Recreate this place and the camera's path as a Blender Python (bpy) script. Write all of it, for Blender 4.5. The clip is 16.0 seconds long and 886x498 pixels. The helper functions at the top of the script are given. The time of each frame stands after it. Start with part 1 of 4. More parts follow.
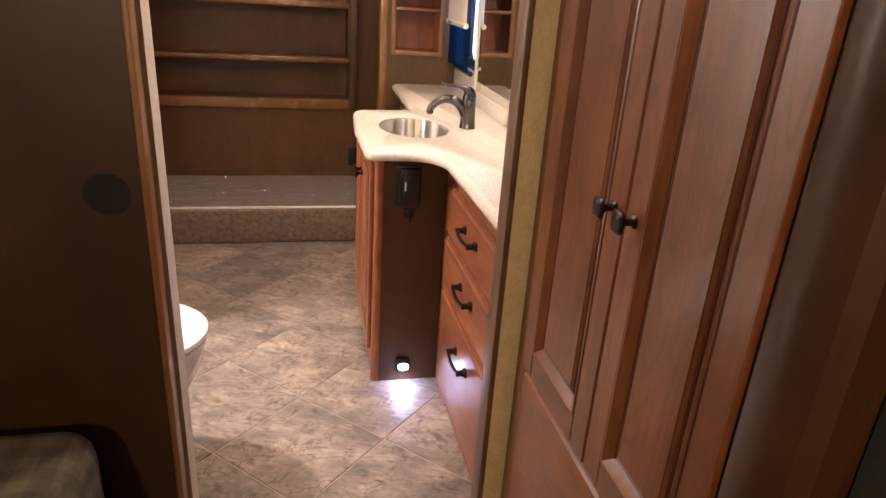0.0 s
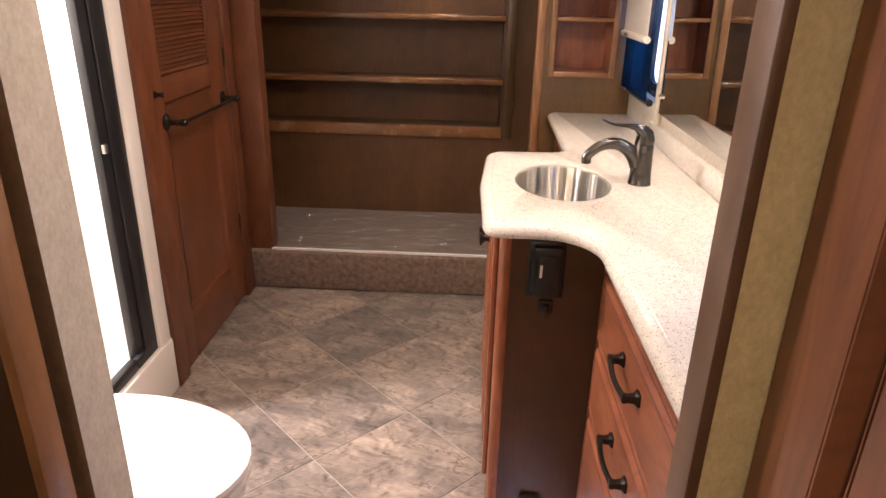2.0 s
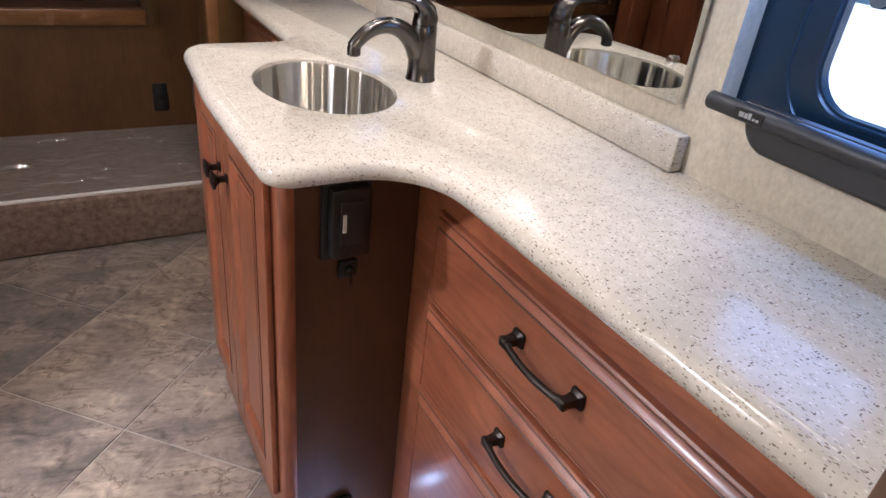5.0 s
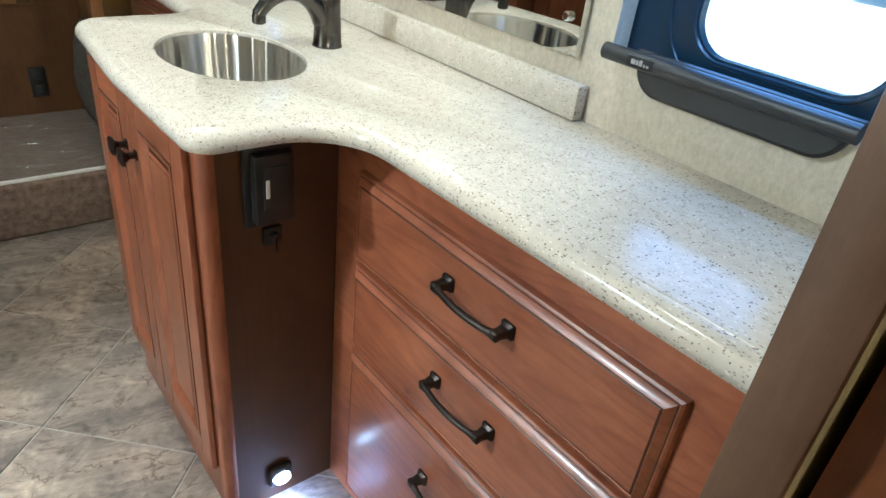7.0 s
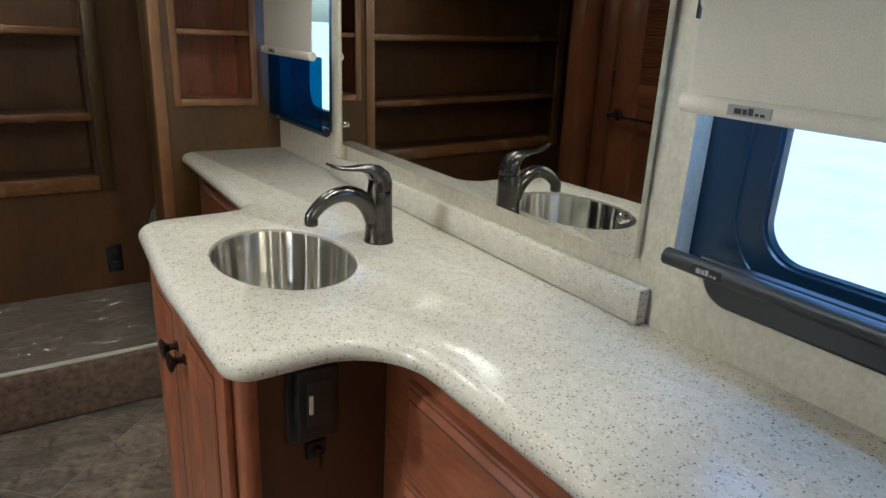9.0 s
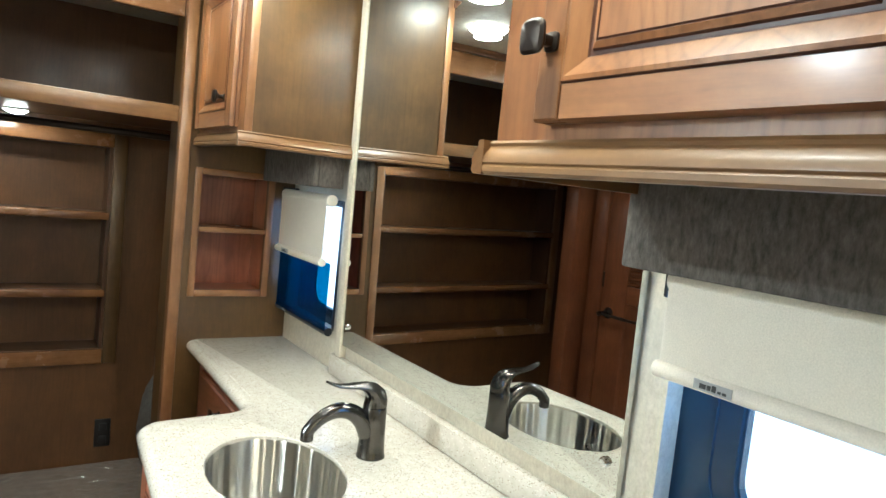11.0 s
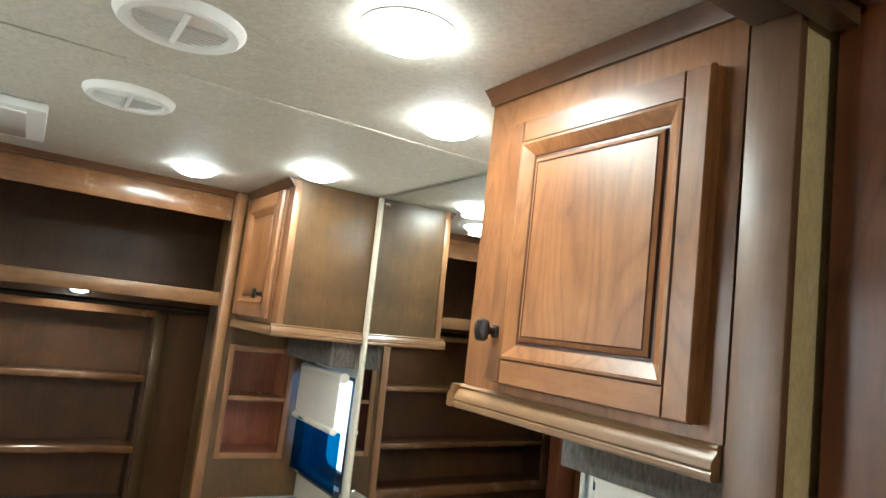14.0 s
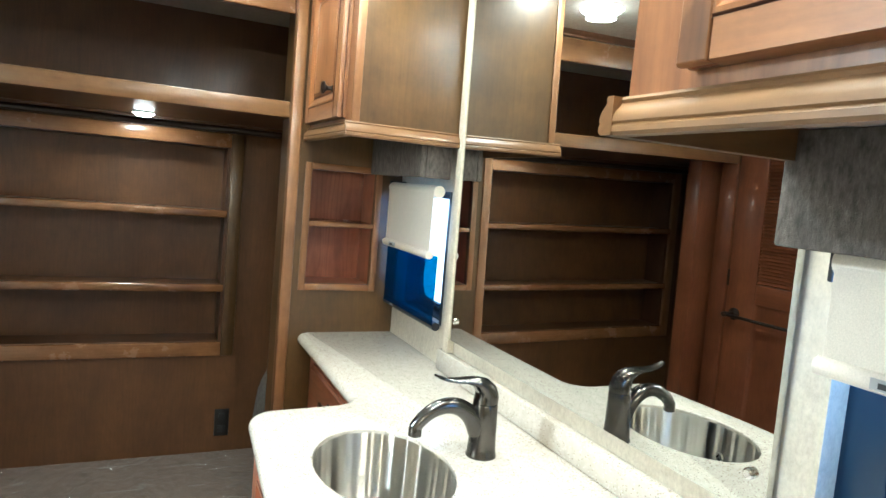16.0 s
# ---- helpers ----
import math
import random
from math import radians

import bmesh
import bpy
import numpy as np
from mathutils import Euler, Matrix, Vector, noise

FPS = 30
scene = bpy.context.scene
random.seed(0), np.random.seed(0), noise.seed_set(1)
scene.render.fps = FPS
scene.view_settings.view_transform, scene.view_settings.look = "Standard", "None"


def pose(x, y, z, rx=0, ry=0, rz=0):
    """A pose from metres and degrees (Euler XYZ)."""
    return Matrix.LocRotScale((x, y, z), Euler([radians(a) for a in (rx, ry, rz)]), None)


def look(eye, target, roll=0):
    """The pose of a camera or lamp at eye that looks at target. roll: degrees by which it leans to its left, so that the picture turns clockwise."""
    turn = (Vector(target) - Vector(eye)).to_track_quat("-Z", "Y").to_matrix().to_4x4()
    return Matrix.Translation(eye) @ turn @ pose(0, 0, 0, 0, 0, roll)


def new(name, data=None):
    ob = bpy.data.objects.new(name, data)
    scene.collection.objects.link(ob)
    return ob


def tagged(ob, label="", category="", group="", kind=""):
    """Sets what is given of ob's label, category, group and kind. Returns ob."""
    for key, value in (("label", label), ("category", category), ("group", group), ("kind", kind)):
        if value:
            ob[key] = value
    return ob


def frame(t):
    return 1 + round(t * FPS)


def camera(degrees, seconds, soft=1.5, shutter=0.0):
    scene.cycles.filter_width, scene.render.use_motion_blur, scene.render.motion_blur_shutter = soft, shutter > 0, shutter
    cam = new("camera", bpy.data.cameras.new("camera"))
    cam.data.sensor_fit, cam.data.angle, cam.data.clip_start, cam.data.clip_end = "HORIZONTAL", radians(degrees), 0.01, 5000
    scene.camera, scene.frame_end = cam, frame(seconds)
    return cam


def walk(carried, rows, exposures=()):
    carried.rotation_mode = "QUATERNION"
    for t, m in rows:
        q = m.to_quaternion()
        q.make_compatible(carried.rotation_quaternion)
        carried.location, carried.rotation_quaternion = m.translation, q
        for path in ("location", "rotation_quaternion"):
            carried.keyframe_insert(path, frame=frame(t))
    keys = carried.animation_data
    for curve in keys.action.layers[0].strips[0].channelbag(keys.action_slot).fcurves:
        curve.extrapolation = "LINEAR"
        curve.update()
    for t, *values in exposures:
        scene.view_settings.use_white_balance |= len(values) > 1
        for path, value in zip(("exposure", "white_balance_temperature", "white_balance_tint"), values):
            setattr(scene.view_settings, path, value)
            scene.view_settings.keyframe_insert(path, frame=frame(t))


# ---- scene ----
cam = camera(68.0, 16.0)
PATH = [
    (0, (0.21, 0.144, 1.324), (0.637, 1.945, 0.565), 3.8),
    (0.5, (0.308, 0.297, 1.322), (0.626, 2.13, 0.588), 2.6),
    (1, (0.395, 0.441, 1.313), (0.424, 2.295, 0.563), 2.8),
    (1.5, (0.414, 0.562, 1.298), (0.345, 2.407, 0.528), 3.1),
    (2, (0.377, 0.76, 1.296), (0.298, 2.613, 0.549), 1.3),
    (2.5, (0.344, 0.873, 1.274), (0.398, 2.725, 0.521), 2.6),
    (3, (0.334, 1.036, 1.255), (0.467, 2.865, 0.457), 3.1),
    (3.5, (0.326, 1.136, 1.244), (0.549, 2.936, 0.402), 4.1),
    (4, (0.286, 1.209, 1.246), (0.817, 2.921, 0.357), 5.0),
    (4.5, (0.233, 1.26, 1.22), (1.01, 2.869, 0.322), 5.1),
    (5, (0.207, 1.264, 1.184), (1.133, 2.74, 0.202), 6.7),
    (5.2, (0.198, 1.261, 1.174), (1.136, 2.675, 0.115), 6.9),
    (7.5, (0.149, 1.232, 1.173), (1.331, 2.515, 0.195), 7.1),
    (8, (0.145, 1.24, 1.196), (1.305, 2.64, 0.362), 5.2),
    (8.5, (0.167, 1.258, 1.221), (1.315, 2.725, 0.492), 4.2),
    (9, (0.221, 1.306, 1.243), (1.298, 2.863, 0.597), 3.1),
    (9.2, (0.233, 1.322, 1.248), (1.289, 2.912, 0.65), 3.6),
    (11.5, (0.159, 1.203, 1.418), (1.278, 2.859, 1.359), 6.8),
    (12, (0.13, 1.094, 1.467), (1.219, 2.771, 1.496), 8.0),
    (12.5, (0.088, 1.04, 1.484), (1.138, 2.739, 1.586), 9.0),
    (13, (0.044, 1.01, 1.497), (1.084, 2.711, 1.659), 9.2),
    (13.5, (0.011, 0.978, 1.509), (1.053, 2.671, 1.731), 8.0),
    (14, (0.012, 0.967, 1.509), (1.063, 2.652, 1.75), 6.8),
    (14.5, (0.047, 1.002, 1.494), (1.105, 2.692, 1.643), 6.0),
    (15, (0.135, 1.126, 1.453), (1.149, 2.85, 1.469), 5.3),
    (15.5, (0.186, 1.247, 1.393), (1.061, 3.044, 1.315), 5.4),
    (16, (0.21, 1.329, 1.33), (1.045, 3.137, 1.145), 5.0),
]
walk(cam, [(t, look(eye, target, roll)) for t, eye, target, roll in PATH], exposures=[
    (0.0, 1.07, 6200, 26), (2.0, 1.1, 5850, 25), (3.5, 0.9, 5700, 25), (5.0, 0.61, 5100, 18), (7.5, 0.83, 4720, -4), (8.0, 0.65, 4720, -4),
    (8.5, 0.34, 4750, -3), (9.0, 0.08, 4850, 0), (11.5, 1.15, 4760, -4), (12.5, 1.03, 4780, -2), (14.0, 0.91, 4760, -2), (15.0, 0.96, 4720, -2), (16.0, 1.36, 4640, -3)])

# ---- world, sun, lamps ----
world = bpy.data.worlds.new("sky")
scene.world = world
world.use_nodes = True
wn = world.node_tree.nodes
sky = wn.new("ShaderNodeTexSky")
sky.sky_type, sky.sun_disc = "NISHITA", False
sky.sun_elevation, sky.sun_rotation = radians(48), radians(-80)
world.node_tree.links.new(sky.outputs[0], wn["Background"].inputs[0])
wn["Background"].inputs[1].default_value = 0.15
sun = new("sun", bpy.data.lights.new("sun", "SUN"))
sun.data.energy, sun.data.angle, sun.data.color = 5.0, radians(0.5), (1, 0.95, 0.88)
sun.matrix_world = look((-20, -4, 24), (0, 0, 0))

WARM = (1.0, 0.80, 0.56)
CEIL = 1.905


def disc_lamp(name, x, y, z, watts, size=0.08, colour=WARM, aim=(0, 0, -1)):
    lamp = new(name, bpy.data.lights.new(name, "AREA"))
    lamp.data.shape, lamp.data.size, lamp.data.energy, lamp.data.color = "DISK", size, watts, colour
    lamp.matrix_world = look((x, y, z), (x + aim[0], y + aim[1], z + aim[2]))
    return lamp


PUCKS = [(0.39, 3.04), (0.655, 2.70), (0.652, 2.03), (0.395, 1.735)]


def bulb(name, x, y, z, watts, radius=0.03, colour=WARM):
    lamp = new(name, bpy.data.lights.new(name, "POINT"))
    lamp.data.energy, lamp.data.shadow_soft_size, lamp.data.color = watts, radius, colour
    lamp.location = (x, y, z)
    return lamp


for (px, py), watts in zip(PUCKS, (1.5, 1.25, 2.7, 2.7)):
    disc_lamp("puck_light", px, py, CEIL - 0.031, watts, 0.09)
disc_lamp("closet_light", 0.2, 3.87, 1.478, 0.65, 0.05)
disc_lamp("shower_light", -0.95, 2.28, CEIL - 0.02, 24.0, 0.12, (1, 0.92, 0.8))
bulb("bedroom_light", -0.4, -1.0, CEIL - 0.08, 29.0, 0.05, (1.0, 0.76, 0.45))
disc_lamp("step_light", 0.555, 2.068, 0.052, 0.35, 0.022, (0.55, 0.62, 1.0), (0, -0.75, -1))

for wy, wz, ww, wh, watts in ((1.6, 1.14, 0.235, 0.285, 0.6), (3.06, 1.145, 0.21, 0.285, 0.18)):
    day = new("window_daylight", bpy.data.lights.new("window_daylight", "AREA"))
    day.data.shape, day.data.size, day.data.size_y, day.data.energy, day.data.color = "RECTANGLE", ww, wh, watts, (0.30, 0.50, 1.0)
    day.matrix_world = look((0.984, wy, wz), (0.0, wy, wz))
    high = new("window_skylight", bpy.data.lights.new("window_skylight", "AREA"))
    high.data.shape, high.data.size, high.data.size_y, high.data.energy, high.data.color = "RECTANGLE", ww, 0.028, watts * 0.9, (0.42, 0.62, 1.0)
    high.matrix_world = look((0.943, wy, 1.288), (0.925, wy, 0.9))

# ---- materials ----


def material(name, colour, rough=0.5, metal=0.0, coat=0.0):
    m = bpy.data.materials.new(name)
    m.use_nodes = True
    b = m.node_tree.nodes["Principled BSDF"]
    b.inputs["Base Color"].default_value = (*colour, 1)
    b.inputs["Roughness"].default_value = rough
    b.inputs["Metallic"].default_value = metal
    b.inputs["Coat Weight"].default_value = coat
    b.inputs["Coat Roughness"].default_value = 0.15
    return m


def node(m, kind, **values):
    n = m.node_tree.nodes.new(kind)
    for key, value in values.items():
        n.inputs[key].default_value = value
    return n


def link(m, a, b):
    m.node_tree.links.new(a, b)


def ramp(m, source, stops):
    r = m.node_tree.nodes.new("ShaderNodeValToRGB")
    el = r.color_ramp.elements
    while len(el) < len(stops):
        el.new(0.5)
    for e, (at, colour) in zip(el, stops):
        e.position, e.color = at, (*colour, 1)
    link(m, source, r.inputs[0])
    return r


def mix(m, a, b, fac, blend="MIX"):
    n = m.node_tree.nodes.new("ShaderNodeMix")
    n.data_type, n.blend_type = "RGBA", blend
    for value, socket in ((fac, n.inputs[0]), (a, n.inputs[6]), (b, n.inputs[7])):
        if isinstance(value, (int, float)):
            socket.default_value = value
        elif isinstance(value, tuple):
            socket.default_value = (*value, 1)
        else:
            link(m, value, socket)
    return n.outputs[2]


def coords(m, scale, shift=True):
    tc = node(m, "ShaderNodeTexCoord")
    out = tc.outputs["Object"]
    if shift:
        info = node(m, "ShaderNodeObjectInfo")
        mul = m.node_tree.nodes.new("ShaderNodeMath")
        mul.operation = "MULTIPLY"
        mul.inputs[1].default_value = 13.0
        link(m, info.outputs["Random"], mul.inputs[0])
        add = m.node_tree.nodes.new("ShaderNodeVectorMath")
        link(m, out, add.inputs[0])
        link(m, mul.outputs[0], add.inputs[1])
        out = add.outputs[0]
    mp = node(m, "ShaderNodeMapping")
    mp.inputs["Scale"].default_value = scale
    link(m, out, mp.inputs[0])
    return mp.outputs[0]


def bump(m, height, strength, distance=0.002):
    b = node(m, "ShaderNodeBump", Strength=strength, Distance=distance)
    link(m, height, b.inputs["Height"])
    link(m, b.outputs[0], m.node_tree.nodes["Principled BSDF"].inputs["Normal"])


def maths(m, how, a, b=None):
    n = m.node_tree.nodes.new("ShaderNodeMath")
    n.operation = how
    for value, socket in ((a, n.inputs[0]), (b, n.inputs[1])):
        if isinstance(value, (int, float)):
            socket.default_value = value
        elif value is not None:
            link(m, value, socket)
    return n.outputs[0]


def wood(name, dark, light, axis, rough=0.33, coat=0.25, figure=1.0, blotch=0.7, boards="", knots=0.0):
    """Stained wood; axis: the way of the grain; boards: the axis across which glued boards change tone."""
    m = material(name, light, rough, 0, coat)
    p = m.node_tree.nodes["Principled BSDF"]
    k = "xyz".index(axis)
    s = [6.0 * figure] * 3
    s[k] = 1.6 * figure
    n1 = node(m, "ShaderNodeTexNoise", Scale=1.0, Detail=6.0, Roughness=0.62, Distortion=1.2)
    link(m, coords(m, tuple(s)), n1.inputs["Vector"])
    f = [150.0] * 3
    f[k] = 9.0
    n2 = node(m, "ShaderNodeTexNoise", Scale=1.0, Detail=4.0, Roughness=0.65)
    link(m, coords(m, tuple(f)), n2.inputs["Vector"])
    n3 = node(m, "ShaderNodeTexNoise", Scale=9.0, Detail=6.0, Roughness=0.68)
    link(m, coords(m, (1, 1, 1)), n3.inputs["Vector"])
    w_s = [9.0 * figure] * 3
    w_s[k] = 1.7 * figure
    arch = node(m, "ShaderNodeTexNoise", Scale=1.0, Detail=1.5, Roughness=0.4, Distortion=0.3)
    link(m, coords(m, tuple(w_s)), arch.inputs["Vector"])
    rings_ = maths(m, "FRACT", maths(m, "MULTIPLY", arch.outputs[0], 17.0))
    mid = tuple((a + b) / 2 for a, b in zip(dark, light))
    c = ramp(m, n1.outputs[0], [(0.25, dark), (0.48, mid), (0.75, light)]).outputs[0]
    g = ramp(m, n2.outputs[0], [(0.3, (0.84, 0.83, 0.82)), (0.62, (1.05, 1.05, 1.05))]).outputs[0]
    c = mix(m, c, g, 0.75, "MULTIPLY")
    fig = ramp(m, rings_, [(0.0, (0.74, 0.69, 0.64)), (0.25, (1.0, 1.0, 1.0)), (0.75, (1.07, 1.07, 1.07)), (1.0, (0.84, 0.81, 0.78))]).outputs[0]
    c = mix(m, c, fig, 0.7 if knots else 0.28, "MULTIPLY")
    st = ramp(m, n3.outputs[0], [(0.33, (0.72, 0.70, 0.68)), (0.66, (1.16, 1.16, 1.16))]).outputs[0]
    c = mix(m, c, st, blotch, "MULTIPLY")
    if boards:
        split = node(m, "ShaderNodeSeparateXYZ")
        link(m, coords(m, (1, 1, 1)), split.inputs[0])
        cell = maths(m, "FLOOR", maths(m, "MULTIPLY", split.outputs["xyz".index(boards)], 12.5))
        tone_ = node(m, "ShaderNodeTexWhiteNoise")
        tone_.noise_dimensions = "1D"
        link(m, cell, tone_.inputs["W"])
        bt = ramp(m, tone_.outputs["Value"], [(0.0, (0.80, 0.77, 0.74)), (0.5, (1.0, 0.99, 0.97)), (1.0, (1.14, 1.14, 1.12))]).outputs[0]
        c = mix(m, c, bt, 0.9, "MULTIPLY")
    if knots:
        k_s = [5.5] * 3
        k_s[k], k_s[0] = 3.0, 0.0
        wob = node(m, "ShaderNodeTexNoise", Scale=18.0, Detail=3.0)
        link(m, coords(m, (1, 1, 1)), wob.inputs["Vector"])
        kv = m.node_tree.nodes.new("ShaderNodeVectorMath")
        kv.operation = "MULTIPLY_ADD"
        kv.inputs[1].default_value = (0.12, 0.12, 0.12)
        link(m, wob.outputs["Color"], kv.inputs[0])
        link(m, coords(m, tuple(k_s)), kv.inputs[2])
        face = node(m, "ShaderNodeSeparateXYZ")
        link(m, kv.outputs[0], face.inputs[0])
        flat_ = node(m, "ShaderNodeCombineXYZ")
        link(m, face.outputs[1], flat_.inputs[0])
        link(m, face.outputs[2], flat_.inputs[1])
        vor = node(m, "ShaderNodeTexVoronoi", Scale=1.0)
        vor.voronoi_dimensions = "2D"
        link(m, flat_.outputs[0], vor.inputs["Vector"])
        kn = ramp(m, vor.outputs["Distance"], [(0.015, (0.30, 0.22, 0.18)), (0.05, (0.70, 0.63, 0.58)), (0.16, (0.93, 0.90, 0.88)), (0.26, (1, 1, 1))]).outputs[0]
        c = mix(m, c, kn, knots, "MULTIPLY")
    info = node(m, "ShaderNodeObjectInfo")
    v = ramp(m, info.outputs["Random"], [(0.0, (0.88, 0.87, 0.86)), (1.0, (1.08, 1.08, 1.08))]).outputs[0]
    link(m, mix(m, c, v, 1.0, "MULTIPLY"), p.inputs["Base Color"])
    rr = node(m, "ShaderNodeMapRange")
    rr.inputs["To Min"].default_value, rr.inputs["To Max"].default_value = rough - 0.06, rough + 0.1
    link(m, n3.outputs[0], rr.inputs["Value"])
    link(m, rr.outputs[0], p.inputs["Roughness"])
    bump(m, n2.outputs[0], 0.12, 0.001)
    return m


def mottled(name, dark, light, scale, rough=0.8, relief=0.3, fine=90.0, stretch=(1, 1, 1), shift=False):
    m = material(name, light, rough)
    p = m.node_tree.nodes["Principled BSDF"]
    n1 = node(m, "ShaderNodeTexNoise", Scale=scale, Detail=6.0, Roughness=0.65)
    n2 = node(m, "ShaderNodeTexNoise", Scale=fine, Detail=4.0, Roughness=0.7)
    v = coords(m, stretch, shift)
    link(m, v, n1.inputs["Vector"])
    link(m, v, n2.inputs["Vector"])
    c = ramp(m, n1.outputs[0], [(0.32, dark), (0.68, light)]).outputs[0]
    g = ramp(m, n2.outputs[0], [(0.3, (0.8, 0.79, 0.78)), (0.65, (1.06, 1.06, 1.06))]).outputs[0]
    link(m, mix(m, c, g, 0.8, "MULTIPLY"), p.inputs["Base Color"])
    bump(m, n2.outputs[0], relief, 0.002)
    return m


CHERRY_D, CHERRY_L = (0.185, 0.052, 0.023), (0.385, 0.138, 0.062)
cherry_z = wood("cherry wood, upright grain", CHERRY_D, CHERRY_L, "z", boards="y", knots=0.5)
cherry_y = wood("cherry wood, level grain", CHERRY_D, CHERRY_L, "y", boards="z", knots=0.7)
cherry_x = wood("cherry wood, cross grain", CHERRY_D, CHERRY_L, "x")
# same cherry on the upper cabinets, the near lamps' golden sheen put into its colour
LIT_CHERRY_D, LIT_CHERRY_L = (0.142, 0.053, 0.0150), (0.305, 0.140, 0.0445)
lit_cherry_z = wood("lamp-lit cherry, upright grain", LIT_CHERRY_D, LIT_CHERRY_L, "z", 0.4, 0.15, boards="y", knots=0.6)
lit_cherry_y = wood("lamp-lit cherry, level grain", LIT_CHERRY_D, LIT_CHERRY_L, "y", 0.4, 0.15)
# cherry round the louvred door, darkened in colour for the weaker lamplight there
DIM_CHERRY_D, DIM_CHERRY_L = (0.100, 0.031, 0.0112), (0.208, 0.072, 0.0265)
dim_cherry_z = wood("dimmed cherry, upright grain", DIM_CHERRY_D, DIM_CHERRY_L, "z", 0.36, 0.2, 0.8)
dim_cherry_y = wood("dimmed cherry, level grain", DIM_CHERRY_D, DIM_CHERRY_L, "y", 0.36, 0.2, 0.8)
WARD_D, WARD_L = (0.105, 0.034, 0.011), (0.225, 0.080, 0.027)
ward_z = wood("wardrobe cherry, upright grain", WARD_D, WARD_L, "z", boards="y", knots=0.5)
ward_y = wood("wardrobe cherry, level grain", WARD_D, WARD_L, "y", knots=0.5)
glaze = material("dark glaze", (0.075, 0.026, 0.011), 0.4)
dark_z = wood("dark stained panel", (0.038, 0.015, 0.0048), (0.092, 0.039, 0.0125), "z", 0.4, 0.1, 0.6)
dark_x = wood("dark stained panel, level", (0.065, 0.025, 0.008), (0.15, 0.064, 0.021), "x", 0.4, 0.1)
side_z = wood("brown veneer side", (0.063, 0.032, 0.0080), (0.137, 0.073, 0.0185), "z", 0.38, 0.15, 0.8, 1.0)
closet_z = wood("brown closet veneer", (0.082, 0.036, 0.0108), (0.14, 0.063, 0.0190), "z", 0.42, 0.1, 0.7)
trim_x = wood("maple trim, level", (0.18, 0.082, 0.030), (0.31, 0.155, 0.06), "x", 0.24, 0.5)
trim_z = wood("maple trim, upright", (0.18, 0.082, 0.030), (0.31, 0.155, 0.06), "z")
trim_y = wood("maple trim, along", (0.18, 0.082, 0.030), (0.31, 0.155, 0.06), "y")
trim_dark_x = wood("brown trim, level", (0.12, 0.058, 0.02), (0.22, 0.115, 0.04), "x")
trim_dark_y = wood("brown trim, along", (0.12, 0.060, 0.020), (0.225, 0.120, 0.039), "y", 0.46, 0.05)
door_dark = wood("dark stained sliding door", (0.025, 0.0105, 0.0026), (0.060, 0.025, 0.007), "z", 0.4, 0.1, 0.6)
jamb_mat = wood("walnut jamb", (0.085, 0.045, 0.024), (0.150, 0.086, 0.048), "z", 0.42, 0.0, 0.5)
wallpaper = mottled("cream wallpaper", (0.50, 0.44, 0.335), (0.60, 0.54, 0.425), 45, 0.7, 0.2, 160, (1, 1, 0.7))
olive_paper = mottled("olive cream wallpaper", (0.56, 0.47, 0.26), (0.67, 0.57, 0.34), 45, 0.7, 0.2, 160, (1, 1, 0.7))
ceiling_mat = mottled("textured ceiling board", (0.565, 0.525, 0.445), (0.615, 0.575, 0.49), 30, 0.62, 0.3, 120)
carpet = mottled("brown cut carpet", (0.12, 0.078, 0.055), (0.27, 0.19, 0.142), 45, 0.95, 0.9, 260)
grey_carpet = mottled("grey cut carpet", (0.10, 0.095, 0.085), (0.21, 0.20, 0.18), 60, 0.95, 0.9, 260)
fabric = mottled("grey brown woven fabric", (0.055, 0.046, 0.039), (0.15, 0.13, 0.112), 120, 0.95, 0.8, 420, (1, 1, 0.4))
bedspread_mat = mottled("olive tan woven bedspread", (0.07, 0.06, 0.045), (0.17, 0.15, 0.11), 18, 0.95, 0.6, 200, (1, 0.4, 1))
for bed_axis, bed_scale in (("X", 5.2), ("Y", 6.0), ("Z", 6.0)):
    bw = node(bedspread_mat, "ShaderNodeTexWave", Scale=bed_scale, Distortion=0.4, Detail=1.0)
    bw.bands_direction = bed_axis
    link(bedspread_mat, coords(bedspread_mat, (1, 1, 1), False), bw.inputs["Vector"])
    bp_in = bedspread_mat.node_tree.nodes["Principled BSDF"].inputs["Base Color"]
    band = ramp(bedspread_mat, bw.outputs["Fac"], [(0.45, (0.82, 0.80, 0.76)), (0.6, (1.15, 1.13, 1.05))]).outputs[0]
    link(bedspread_mat, mix(bedspread_mat, bp_in.links[0].from_socket, band, 0.8, "MULTIPLY"), bp_in)
shade_mat = mottled("cream blind cloth", (0.72, 0.66, 0.565), (0.75, 0.69, 0.59), 60, 0.75, 0.1, 500)
bronze = material("oil rubbed bronze", (0.045, 0.036, 0.03), 0.36, 0.85)
black = material("black plastic", (0.012, 0.012, 0.012), 0.3)
rubber = material("black frame", (0.016, 0.016, 0.017), 0.42)
navy = material("tinted window surround", (0.008, 0.025, 0.052), 0.25)
nickel = material("dark nickel", (0.12, 0.112, 0.104), 0.2, 1.0)
chrome = material("chrome", (0.75, 0.75, 0.75), 0.08, 1.0)
alu = material("aluminium", (0.55, 0.52, 0.48), 0.35, 1.0)
porcelain = material("white porcelain", (0.82, 0.80, 0.76), 0.12, 0, 0.4)
acrylic = material("white shower acrylic", (0.80, 0.76, 0.68), 0.2, 0, 0.2)
plastic = material("white plastic", (0.72, 0.70, 0.65), 0.4)
